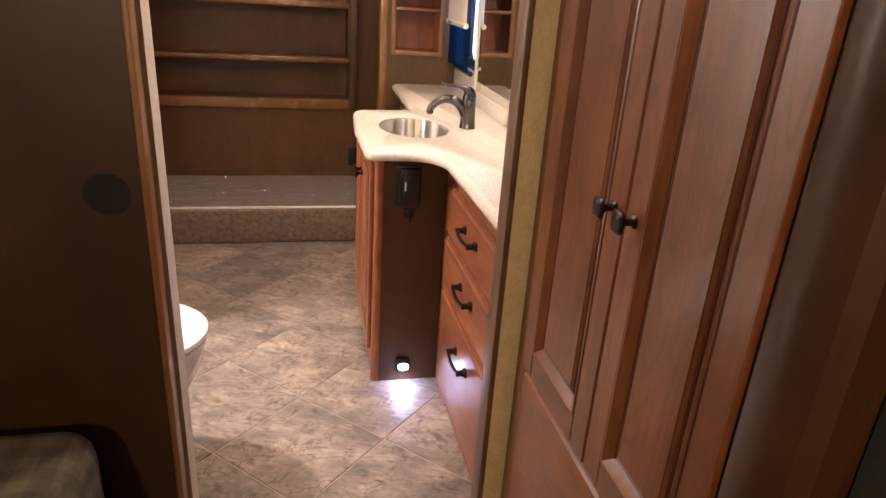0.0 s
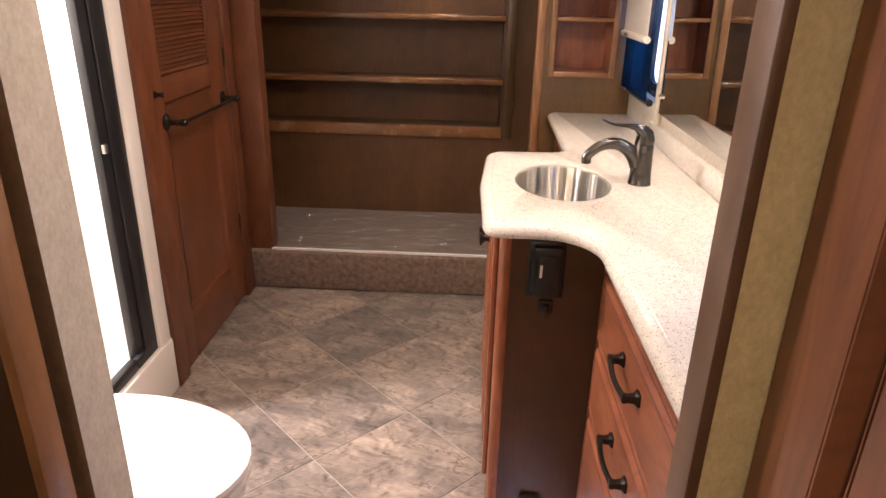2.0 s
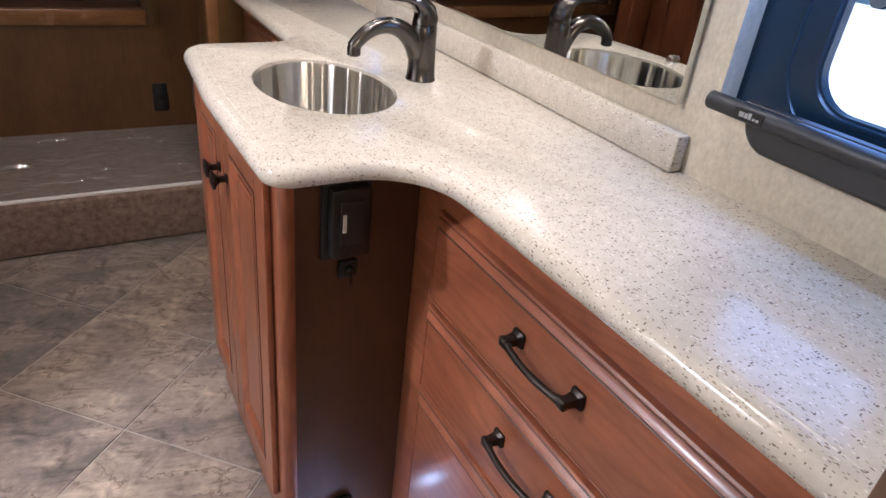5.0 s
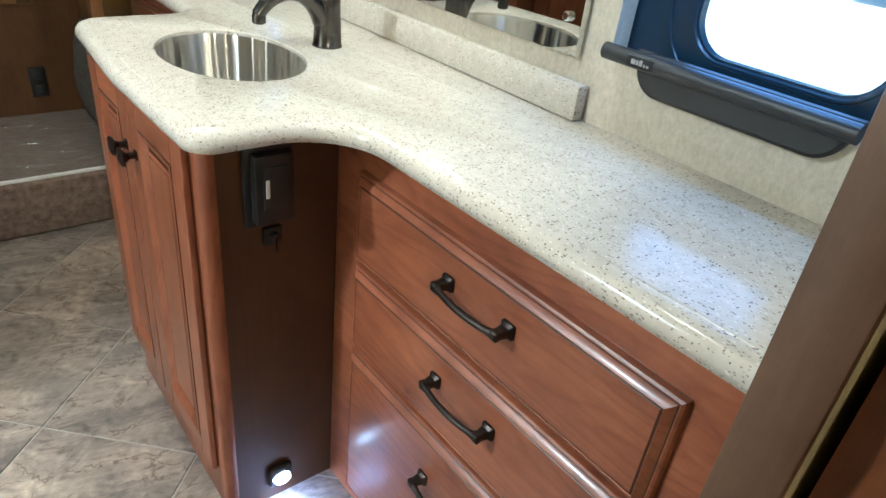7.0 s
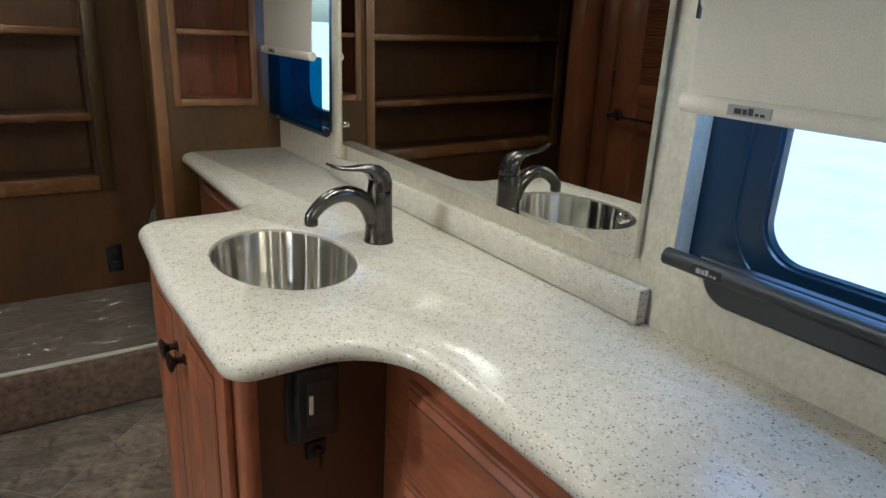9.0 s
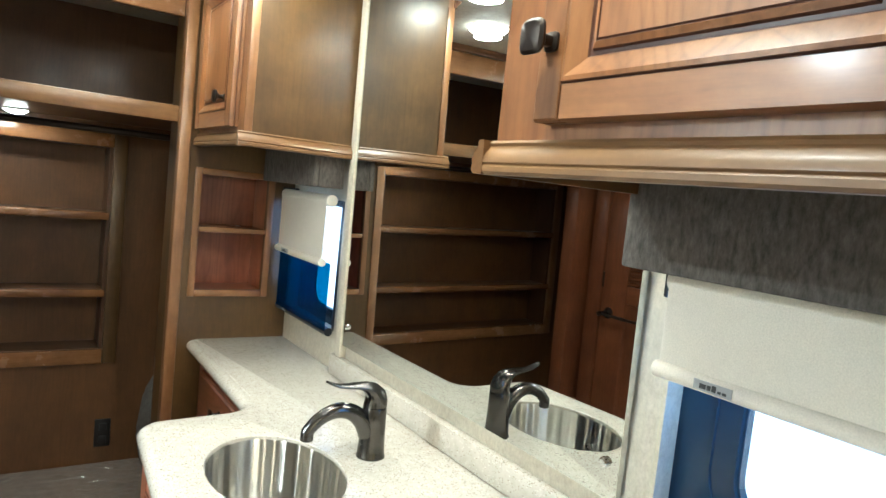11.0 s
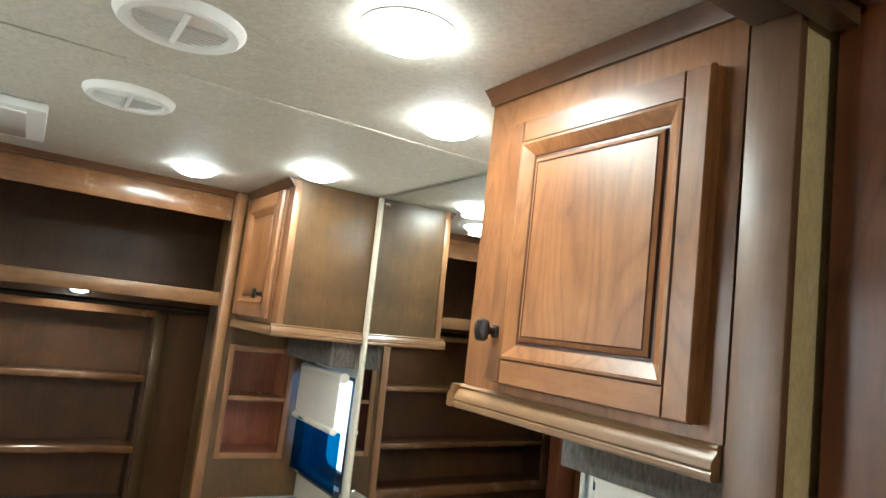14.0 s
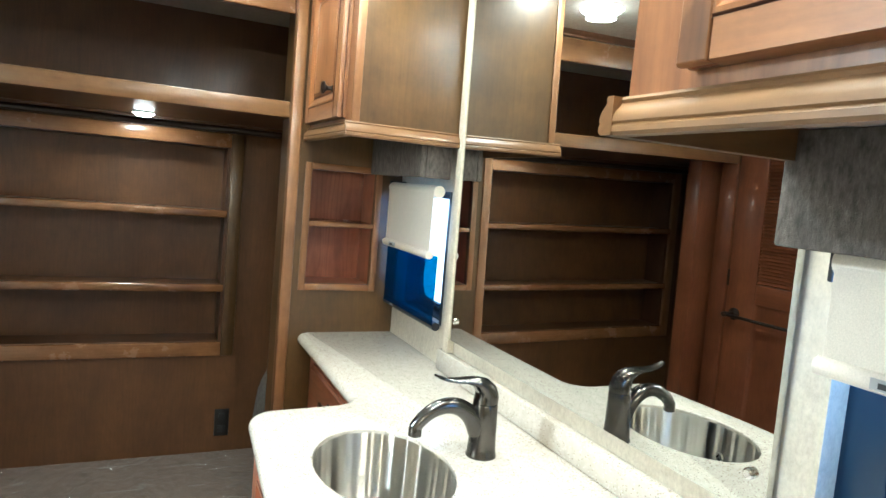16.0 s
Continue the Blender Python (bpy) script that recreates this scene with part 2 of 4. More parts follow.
vent_white = material("bright white plastic", (0.86, 0.85, 0.82), 0.35)
mirror_mat = material("mirror glass", (0.70, 0.71, 0.69), 0.0, 1.0)
badge_mat = material("badge", (0.35, 0.35, 0.35), 0.4)

steel = material("brushed stainless steel", (0.58, 0.55, 0.49), 0.22, 1.0)
steel_map = node(steel, "ShaderNodeMapping")
steel_map.inputs["Location"].default_value = (-0.600, -2.338, 0)
link(steel, node(steel, "ShaderNodeTexCoord").outputs["Object"], steel_map.inputs[0])
steel_turn = node(steel, "ShaderNodeTexGradient")
steel_turn.gradient_type = "RADIAL"
link(steel, steel_map.outputs[0], steel_turn.inputs[0])
steel_noise = node(steel, "ShaderNodeTexNoise", Scale=6.0, Detail=2.5, Roughness=0.6)
steel_noise.noise_dimensions = "1D"
link(steel, steel_turn.outputs["Fac"], steel_noise.inputs["W"])
bump(steel, steel_noise.outputs[0], 1.0, 0.06)
st_p = steel.node_tree.nodes["Principled BSDF"]
st_p.inputs["Anisotropic"].default_value = 1.0
st_p.inputs["Anisotropic Rotation"].default_value = 0.25
st_p.inputs["Roughness"].default_value = 0.30
st_t = node(steel, "ShaderNodeTangent")
st_t.direction_type, st_t.axis = "RADIAL", "Z"
link(steel, st_t.outputs[0], st_p.inputs["Tangent"])

quartz = material("speckled cream quartz", (0.55, 0.50, 0.43), 0.17, 0, 0.0)
quartz.node_tree.nodes["Principled BSDF"].inputs["Specular IOR Level"].default_value = 0.32
qp = quartz.node_tree.nodes["Principled BSDF"]
qc = coords(quartz, (1, 1, 1), False)
q_base = node(quartz, "ShaderNodeTexNoise", Scale=55.0, Detail=5.0, Roughness=0.7)
link(quartz, qc, q_base.inputs["Vector"])
q_col = ramp(quartz, q_base.outputs[0], [(0.3, (0.46, 0.415, 0.34)), (0.7, (0.55, 0.505, 0.43))]).outputs[0]
for q_scale, q_cut, q_tint in ((430.0, 0.10, (0.24, 0.19, 0.14)), (600.0, 0.17, (0.29, 0.24, 0.19)), (480.0, 0.09, (0.66, 0.62, 0.55)), (400.0, 0.075, (0.17, 0.14, 0.11))):
    q_v = node(quartz, "ShaderNodeTexVoronoi", Scale=q_scale)
    link(quartz, coords(quartz, (1.0, 0.42, 0.8) if q_scale > 410 else (0.42, 1.0, 0.8), False), q_v.inputs["Vector"])
    sep = node(quartz, "ShaderNodeSeparateColor")
    link(quartz, q_v.outputs["Color"], sep.inputs[0])
    pick = quartz.node_tree.nodes.new("ShaderNodeMath")
    pick.operation = "LESS_THAN"
    pick.inputs[1].default_value = q_cut
    link(quartz, sep.outputs[0], pick.inputs[0])
    near = quartz.node_tree.nodes.new("ShaderNodeMath")
    near.operation = "LESS_THAN"
    near.inputs[1].default_value = 0.37
    link(quartz, q_v.outputs["Distance"], near.inputs[0])
    both = quartz.node_tree.nodes.new("ShaderNodeMath")
    both.operation = "MULTIPLY"
    link(quartz, pick.outputs[0], both.inputs[0])
    link(quartz, near.outputs[0], both.inputs[1])
    q_col = mix(quartz, q_col, q_tint, both.outputs[0])
link(quartz, q_col, qp.inputs["Base Color"])

slate = material("printed slate vinyl", (0.3, 0.26, 0.22), 0.36, 0, 0.05)
sp = slate.node_tree.nodes["Principled BSDF"]
sc = coords(slate, (1, 1, 1), True)
mp2 = node(slate, "ShaderNodeMapping")
mp2.inputs["Rotation"].default_value = (0, 0, 0.6)
mp2.inputs["Scale"].default_value = (1.0, 1.9, 1.0)
link(slate, sc, mp2.inputs[0])


def cleft(offset, scale, detail, rough):
    """Stone layers seen at a small offset; two of them give the print's emboss shading."""
    mv = slate.node_tree.nodes.new("ShaderNodeVectorMath")
    mv.inputs[1].default_value = offset
    link(slate, mp2.outputs[0], mv.inputs[0])
    n = node(slate, "ShaderNodeTexNoise", Scale=scale, Detail=detail, Roughness=rough, Distortion=0.5)
    link(slate, mv.outputs[0], n.inputs["Vector"])
    return n.outputs[0]


def level_gap(a, b, gain):
    d = slate.node_tree.nodes.new("ShaderNodeMath")
    d.operation = "SUBTRACT"
    link(slate, a, d.inputs[0])
    link(slate, b, d.inputs[1])
    g = slate.node_tree.nodes.new("ShaderNodeMath")
    g.operation = "MULTIPLY_ADD"
    g.inputs[1].default_value, g.inputs[2].default_value = gain, 0.5
    link(slate, d.outputs[0], g.inputs[0])
    return g.outputs[0]


tone = cleft((3.0, 1.0, 0.0), 4.5, 5.0, 0.6)
layer = cleft((0.0, 0.0, 0.0), 9.0, 6.0, 0.62)
relief = level_gap(layer, cleft((0.008, 0.012, 0.0), 9.0, 6.0, 0.62), 2.6)
hue = ramp(slate, tone, [(0.34, (0.21, 0.178, 0.155)), (0.46, (0.30, 0.251, 0.214)), (0.56, (0.41, 0.337, 0.278)), (0.70, (0.52, 0.434, 0.357))]).outputs[0]
# lit and shaded sides of the clefts, painted into the printed colour
edges = ramp(slate, relief, [(0.18, (0.50, 0.46, 0.44)), (0.42, (0.93, 0.92, 0.92)), (0.58, (1.06, 1.05, 1.04)), (0.84, (1.45, 1.40, 1.34))]).outputs[0]
fine = node(slate, "ShaderNodeTexNoise", Scale=60.0, Detail=5.0, Roughness=0.7)
link(slate, sc, fine.inputs["Vector"])
grain = ramp(slate, fine.outputs[0], [(0.3, (0.84, 0.83, 0.82)), (0.7, (1.1, 1.1, 1.1))]).outputs[0]
warp = node(slate, "ShaderNodeTexNoise", Scale=9.0, Detail=5.0, Roughness=0.65)
link(slate, sc, warp.inputs["Vector"])
wadd = slate.node_tree.nodes.new("ShaderNodeVectorMath")
wadd.operation = "MULTIPLY_ADD"
wadd.inputs[1].default_value = (0.22, 0.22, 0.22)
link(slate, warp.outputs["Color"], wadd.inputs[0])
link(slate, mp2.outputs[0], wadd.inputs[2])
s3 = node(slate, "ShaderNodeTexVoronoi", Scale=5.5)
s3.feature = "DISTANCE_TO_EDGE"
link(slate, wadd.outputs[0], s3.inputs["Vector"])
cracks = ramp(slate, s3.outputs["Distance"], [(0.0, (0.30, 0.25, 0.22)), (0.012, (0.62, 0.57, 0.54)), (0.028, (1, 1, 1))]).outputs[0]
where = ramp(slate, tone, [(0.47, (0, 0, 0)), (0.53, (0.8, 0.8, 0.8)), (0.58, (0.8, 0.8, 0.8)), (0.62, (0, 0, 0))]).outputs[0]
c_ = mix(slate, hue, edges, 0.9, "MULTIPLY")
c_ = mix(slate, c_, grain, 0.9, "MULTIPLY")
c_ = mix(slate, c_, cracks, where, "MULTIPLY")
tint = ramp(slate, node(slate, "ShaderNodeObjectInfo").outputs["Random"], [(0.0, (0.62, 0.63, 0.64)), (0.5, (0.80, 0.785, 0.765)), (1.0, (0.96, 0.93, 0.90))]).outputs[0]
link(slate, mix(slate, c_, tint, 1.0, "MULTIPLY"), sp.inputs["Base Color"])
bump(slate, layer, 0.25, 0.004)
grout = mottled("pale printed joint", (0.38, 0.33, 0.28), (0.52, 0.46, 0.39), 30, 0.5, 0.1)

film_mat = material("clear plastic film", (0.40, 0.345, 0.30), 0.5)
fp = film_mat.node_tree.nodes["Principled BSDF"]
fn = node(film_mat, "ShaderNodeTexNoise", Scale=1.0, Detail=0.0, Distortion=0.4)
link(film_mat, coords(film_mat, (7, 17, 1), False), fn.inputs["Vector"])
f_crease = node(film_mat, "ShaderNodeMapRange")
f_crease.inputs["From Min"].default_value, f_crease.inputs["From Max"].default_value = 0.50, 0.75
link(film_mat, fn.outputs[0], f_crease.inputs["Value"])
fb = node(film_mat, "ShaderNodeBump", Strength=1.0, Distance=0.03)
link(film_mat, f_crease.outputs[0], fb.inputs["Height"])
f_clear = node(film_mat, "ShaderNodeBsdfTransparent")
f_gloss = node(film_mat, "ShaderNodeBsdfGlossy", Roughness=0.08)
link(film_mat, fb.outputs[0], f_gloss.inputs["Normal"])
f_mix, f_haze = node(film_mat, "ShaderNodeMixShader"), node(film_mat, "ShaderNodeMixShader")
f_mix.inputs[0].default_value = 0.15
link(film_mat, f_clear.outputs[0], f_haze.inputs[1])
link(film_mat, fp.outputs[0], f_haze.inputs[2])
f_haze.inputs[0].default_value = 0.42
link(film_mat, f_haze.outputs[0], f_mix.inputs[1])
link(film_mat, f_gloss.outputs[0], f_mix.inputs[2])
link(film_mat, f_mix.outputs[0], film_mat.node_tree.nodes["Material Output"].inputs[0])

glass = material("window glass", (0.90, 0.97, 0.98), 0.0)
gp = glass.node_tree.nodes["Principled BSDF"]
gp.inputs["Transmission Weight"].default_value = 1.0
gp.inputs["IOR"].default_value = 1.05


screen_mat = material("see-through blue screen cloth", (0.012, 0.045, 0.10), 0.6)
sc_clear = node(screen_mat, "ShaderNodeBsdfTransparent")
sc_clear.inputs["Color"].default_value = (0.16, 0.50, 0.72, 1)
sc_through = node(screen_mat, "ShaderNodeBsdfTranslucent")
sc_through.inputs["Color"].default_value = (0.009, 0.040, 0.082, 1)
sc_cloth, sc_mix = node(screen_mat, "ShaderNodeMixShader"), node(screen_mat, "ShaderNodeMixShader")
sc_cloth.inputs[0].default_value, sc_mix.inputs[0].default_value = 0.6, 0.45
link(screen_mat, screen_mat.node_tree.nodes["Principled BSDF"].outputs[0], sc_cloth.inputs[1])
link(screen_mat, sc_through.outputs[0], sc_cloth.inputs[2])
link(screen_mat, sc_clear.outputs[0], sc_mix.inputs[1])
link(screen_mat, sc_cloth.outputs[0], sc_mix.inputs[2])
link(screen_mat, sc_mix.outputs[0], screen_mat.node_tree.nodes["Material Output"].inputs[0])


def glow(name, colour, strength):
    m = material(name, (0.8, 0.8, 0.8), 0.4)
    p = m.node_tree.nodes["Principled BSDF"]
    p.inputs["Emission Color"].default_value = (*colour, 1)
    p.inputs["Emission Strength"].default_value = strength
    return m


lens_mat = glow("lit lamp lens", (1.0, 0.86, 0.64), 30.0)
led_mat = glow("lit led lens", (0.75, 0.82, 1.0), 12.0)

# ---- mesh helpers ----


def mesh_object(name, bm, mats, smooth=True):
    me = bpy.data.meshes.new(name)
    bmesh.ops.recalc_face_normals(bm, faces=bm.faces)
    bm.to_mesh(me)
    bm.free()
    for m in mats if isinstance(mats, (list, tuple)) else [mats]:
        me.materials.append(m)
    if smooth:
        me.shade_smooth()
        me.set_sharp_from_angle(angle=radians(27))
    return new(name, me)


def part(name, bm, mats, parent, label=""):
    ob = mesh_object(name, bm, mats)
    ob.parent = parent
    if label:
        ob["label"] = label
    return ob


def thing(name, bm, mats, label, category="", group="", kind=""):
    return tagged(mesh_object(name, bm, mats), label, category, group, kind)


def empty(name, label, category, group=""):
    e = new(name)
    e.empty_display_size = 0.05
    return tagged(e, label, category, group)


def box(bm, x0, x1, y0, y1, z0, z1, bevel=0.0, seg=2):
    r = bmesh.ops.create_cube(bm, size=1, matrix=Matrix.Translation(((x0 + x1) / 2, (y0 + y1) / 2, (z0 + z1) / 2)) @ Matrix.Diagonal((x1 - x0, y1 - y0, z1 - z0, 1)))
    if bevel:
        edges = list({e for v in r["verts"] for e in v.link_edges})
        bmesh.ops.bevel(bm, geom=edges, offset=bevel, segments=seg, affect="EDGES", profile=0.5)
    return bm


def B(*args, **kw):
    return box(bmesh.new(), *args, **kw)


def rings(bm, loops, close=True, cap_start=True, cap_end=True, mat=0):
    rows = [[bm.verts.new(p) for p in loop] for loop in loops]
    n = len(rows[0])
    for r0, r1 in zip(rows, rows[1:]):
        for i in range(n if close else n - 1):
            f = bm.faces.new((r0[i], r0[(i + 1) % n], r1[(i + 1) % n], r1[i]))
            f.material_index = mat
    if cap_start:
        bm.faces.new(rows[0][::-1]).material_index = mat
    if cap_end:
        bm.faces.new(rows[-1]).material_index = mat
    return rows


def lathe(bm, profile, at, axis="z", n=32, sx=1.0, sy=1.0, cap=True):
    loops = []
    for r, h in profile:
        loop = []
        for i in range(n):
            a_ = 2 * math.pi * i / n
            u, v = r * sx * math.cos(a_), r * sy * math.sin(a_)
            p = {"z": (u, v, h), "x": (h, u, v), "y": (u, h, v)}[axis]
            loop.append(Vector(at) + Vector(p))
        loops.append(loop)
    rings(bm, loops, True, cap, cap)
    return bm


def tube(bm, points, radii, n=18, flat=1.0):
    pts = [Vector(p) for p in points]
    if isinstance(radii, (int, float)):
        radii = [radii] * len(pts)
    loops, up = [], Vector((0, 0, 1))
    for i, p in enumerate(pts):
        d = (pts[min(i + 1, len(pts) - 1)] - pts[max(i - 1, 0)]).normalized()
        ref = up if abs(d.dot(up)) < 0.95 else Vector((0, 1, 0))
        s_ = d.cross(ref).normalized()
        t_ = s_.cross(d).normalized()
        loops.append([p + radii[i] * (math.cos(q) * s_ + flat * math.sin(q) * t_) for q in (2 * math.pi * k / n for k in range(n))])
    rings(bm, loops)
    return bm


def bezier(p0, p1, p2, p3, n=12):
    p0, p1, p2, p3 = map(Vector, (p0, p1, p2, p3))
    return [(1 - s) ** 3 * p0 + 3 * s * (1 - s) ** 2 * p1 + 3 * s * s * (1 - s) * p2 + s ** 3 * p3 for s in (i / n for i in range(n + 1))]


def fillet(corners, n=8):
    """A closed outline; each corner has x, y and a rounding radius."""
    out, m = [], len(corners)
    for i, (x, y, r) in enumerate(corners):
        p = Vector((x, y))
        if r <= 0:
            out.append(p)
            continue
        a_ = (Vector(corners[i - 1][:2]) - p).normalized()
        b_ = (Vector(corners[(i + 1) % m][:2]) - p).normalized()
        half = a_.angle(b_) / 2
        reach = r / math.tan(half)
        centre = p + (a_ + b_).normalized() * (r / math.sin(half))
        s_, e_ = p + a_ * reach - centre, p + b_ * reach - centre
        turn = s_.angle_signed(e_)
        for k in range(n + 1):
            q = Vector((s_.x, s_.y))
            ang = -turn * k / n
            out.append(centre + Vector((q.x * math.cos(ang) - q.y * math.sin(ang), q.x * math.sin(ang) + q.y * math.cos(ang))))
    return out


def inset(loop, d):
    out, n = [], len(loop)
    for i in range(n):
        a_ = (loop[i] - loop[i - 1]).normalized()
        b_ = (loop[(i + 1) % n] - loop[i]).normalized()
        na, nb = Vector((-a_.y, a_.x)), Vector((-b_.y, b_.x))
        k = na + nb
        out.append(loop[i] + k * (d / max(0.35, 1 + na.dot(nb))))
    return out


def area(loop):
    return sum(p.x * q.y - q.x * p.y for p, q in zip(loop, loop[1:] + loop[:1])) / 2


def frame_of(face, at):
    """Local u (width), v (height), w (out of the face) to the world; face: the way it looks."""
    u, w = {"-x": ((0, -1, 0), (-1, 0, 0)), "+x": ((0, 1, 0), (1, 0, 0)), "-y": ((1, 0, 0), (0, -1, 0))}[face]
    m = Matrix.Identity(4)
    for r in range(3):
        m[r][0], m[r][1], m[r][2], m[r][3] = u[r], (0, 0, 1)[r], w[r], at[r]
    return m


def rect_rings(bm, u0, u1, v0, v1, steps, mats=None, cap=True):
    """Nested level rectangles: steps of (inset, height)."""
    rows = []
    for d, h in steps:
        rows.append([bm.verts.new(p) for p in ((u0 + d, v0 + d, h), (u1 - d, v0 + d, h), (u1 - d, v1 - d, h), (u0 + d, v1 - d, h))])
    for k, (r0, r1) in enumerate(zip(rows, rows[1:])):
        for i in range(4):
            bm.faces.new((r0[i], r0[(i + 1) % 4], r1[(i + 1) % 4], r1[i])).material_index = mats[k] if mats else 0
    if cap:
        bm.faces.new(rows[-1])
    return bm


def moved(bm, m):
    bmesh.ops.transform(bm, matrix=m, verts=bm.verts)
    return bm


def knob(parent, face, at):
    """A square flared bronze knob that stands out of a face."""
    bm = bmesh.new()
    loops = []
    for s_, h in ((0.0085, 0.0), (0.0085, 0.002), (0.0050, 0.004), (0.0048, 0.012), (0.009, 0.018), (0.0145, 0.021), (0.0150, 0.0235), (0.012, 0.026), (0.004, 0.0275)):
        loops.append([Vector((s_ * math.copysign(abs(math.cos(q)) ** 0.55, math.cos(q)), s_ * math.copysign(abs(math.sin(q)) ** 0.55, math.sin(q)), h)) for q in (2 * math.pi * i / 20 for i in range(20))])
    loops = [[1.08 * q for q in loop] for loop in loops]
    rings(bm, loops)
    return part("knob", moved(bm, frame_of(face, at)), bronze, parent, "dark bronze square knob")


def raised_door(parent, face, at, width, height, rail=0.058, thick=0.02, knob_at=None, upright=None, level=None):
    """A raised-panel door; at: its lower middle on the carcass. Stiles, rails and knob hang under the panel's mesh."""
    m = frame_of(face, at)
    upright, level = upright or cherry_z, level or cherry_y
    h = width / 2
    bm = rect_rings(bmesh.new(), -h + rail - 0.002, h - rail + 0.002, rail - 0.002, height - rail + 0.002,
                    [(0, thick - 0.001), (0.0015, thick - 0.002), (0.003, thick + 0.001), (0.007, thick + 0.002), (0.012, thick - 0.001), (0.018, thick - 0.0055), (0.0235, thick - 0.0085), (0.0250, thick - 0.0105), (0.0285, thick - 0.0105), (0.0300, thick - 0.007), (0.0355, thick - 0.0045), (0.0365, thick - 0.0058), (0.0380, thick - 0.0045)],
                    [1, 1, 0, 0, 0, 0, 1, 1, 1, 0, 1, 1])
    door = part("door", moved(bm, m), [upright, glaze], parent)
    for side in (-1, 1):
        u0, u1 = sorted((side * h, side * (h - rail)))
        bm = rect_rings(bmesh.new(), u0, u1, 0, height, [(0, 0), (0, thick * 0.35), (0.002, thick * 0.4), (0.002, thick * 0.5), (0.0, thick * 0.55), (0, thick - 0.005), (0.0012, thick - 0.001), (0.0025, thick)], [0, 0, 1, 0, 0, 0, 0])
        part("stile", moved(bm, m), [upright, glaze], door)
    for v0, v1 in ((0, rail), (height - rail, height)):
        bm = rect_rings(bmesh.new(), -h + rail, h - rail, v0, v1, [(0, 0), (0, thick - 0.006), (0.001, thick - 0.002), (0.0015, thick - 0.0005)])
        part("rail", moved(bm, m), level, door)
    if knob_at:
        knob(door, face, m @ Vector((knob_at[0], knob_at[1], thick)))
    return door


def bar_pull(parent, face, at, length=0.118):
    """An arched bronze bar handle, level, standing out of a drawer."""
    h = length / 2
    bm = bmesh.new()
    arc = bezier((-h, 0, 0.022), (-h * 0.5, -0.003, 0.031), (h * 0.5, -0.003, 0.031), (h, 0, 0.022), 14)
    tube(bm, arc, [0.0062 if i in (0, 1, 13, 14) else 0.0048 for i in range(15)], 16)
    for u in (-h, h):
        loops = []
        for s_, z in ((0.0115, 0.0), (0.0115, 0.0035), (0.0075, 0.008), (0.0062, 0.018), (0.0072, 0.024), (0.0070, 0.027), (0.004, 0.029)):
            loops.append([Vector((u + s_ * math.copysign(abs(math.cos(q)) ** 0.3, math.cos(q)), s_ * math.copysign(abs(math.sin(q)) ** 0.3, math.sin(q)), z)) for q in (2 * math.pi * i / 16 for i in range(16))])
        rings(bm, loops)
    return part("handle", moved(bm, frame_of(face, at)), bronze, parent, "arched dark bronze handle")


# ---- the setting ----
WX = 0.955   # inner face of the window wall


def setting(name, bm, mats, label):
    return thing(name, bm, mats, label, kind="structure")


W2 = (1.445, 1.822, 0.955, 1.31)
W1 = (2.912, 3.283, 0.955, 1.32)
bm = bmesh.new()
X0, X1 = WX, 1.03
for y0, y1, z0, z1 in ((-2.2, W2[0], -0.05, CEIL), (W2[0], W2[1], -0.05, W2[2]), (W2[0], W2[1], W2[3], CEIL), (W2[1], W1[0], -0.05, CEIL),
                       (W1[0], W1[1], -0.05, W1[2]), (W1[0], W1[1], W1[3], CEIL), (W1[1], 4.3, -0.05, CEIL)):
    box(bm, X0, X1, y0, y1, z0, z1)
bmesh.ops.remove_doubles(bm, verts=bm.verts, dist=0.0005)
setting("wall_east", bm, wallpaper, "cream mottled wallpaper wall with two window openings")
setting("wall_partition_east", B(0.626, WX, 1.318, 1.366, 0, CEIL), olive_paper, "olive cream wallpaper end of the partition beside the doorway")
setting("wall_partition_west", B(-1.9, -0.024, 1.31, 1.378, 0, CEIL), wallpaper, "cream wallpaper partition behind the sliding door")
setting("ceiling", B(-2.0, WX, -2.2, 4.3, CEIL, 1.98), ceiling_mat, "off-white textured ceiling board")
setting("ceiling_seam", B(-0.6, WX, 2.195, 2.207, CEIL - 0.004, CEIL, bevel=0.0015), ceiling_mat, "pale joint strip across the ceiling")
setting("wall_west", B(-2.05, -1.9, -2.2, 4.3, -0.05, CEIL), wallpaper, "cream wallpaper wall of the bedroom")
setting("wall_south", B(-2.05, 1.03, -2.3, -2.2, -0.05, 1.98), wallpaper, "cream wallpaper end wall of the bedroom")
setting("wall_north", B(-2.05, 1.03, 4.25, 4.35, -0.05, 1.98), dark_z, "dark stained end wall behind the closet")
setting("floor", B(-1.9, WX, -2.2, 4.25, -0.06, -0.0025), grout, "pale jointed base under the slate vinyl tiles")
setting("bedroom_carpet", B(-1.9, WX, -2.2, 1.30, -0.0025, 0.008), carpet, "brown cut-pile carpet on the bedroom floor")

# doorway
bm = box(bmesh.new(), 0.612, 0.626, 1.314, 1.369, 0, 1.904, bevel=0.003)
setting("door_jamb", bm, jamb_mat, "dark walnut jamb of the doorway")
setting("door_header", B(-0.024, 0.612, 1.314, 1.368, 1.862, 1.904, bevel=0.003), jamb_mat, "dark walnut header over the doorway")

# left wall with the louvred door
LX = -0.585
bm = bmesh.new()
box(bm, LX - 0.06, LX, 2.625, 2.70, 0, CEIL, bevel=0.004)
box(bm, LX - 0.06, LX, 3.335, 3.419, 0, CEIL, bevel=0.004)
setting("door_casing", bm, dim_cherry_z, "cherry wood casing round the louvred door")
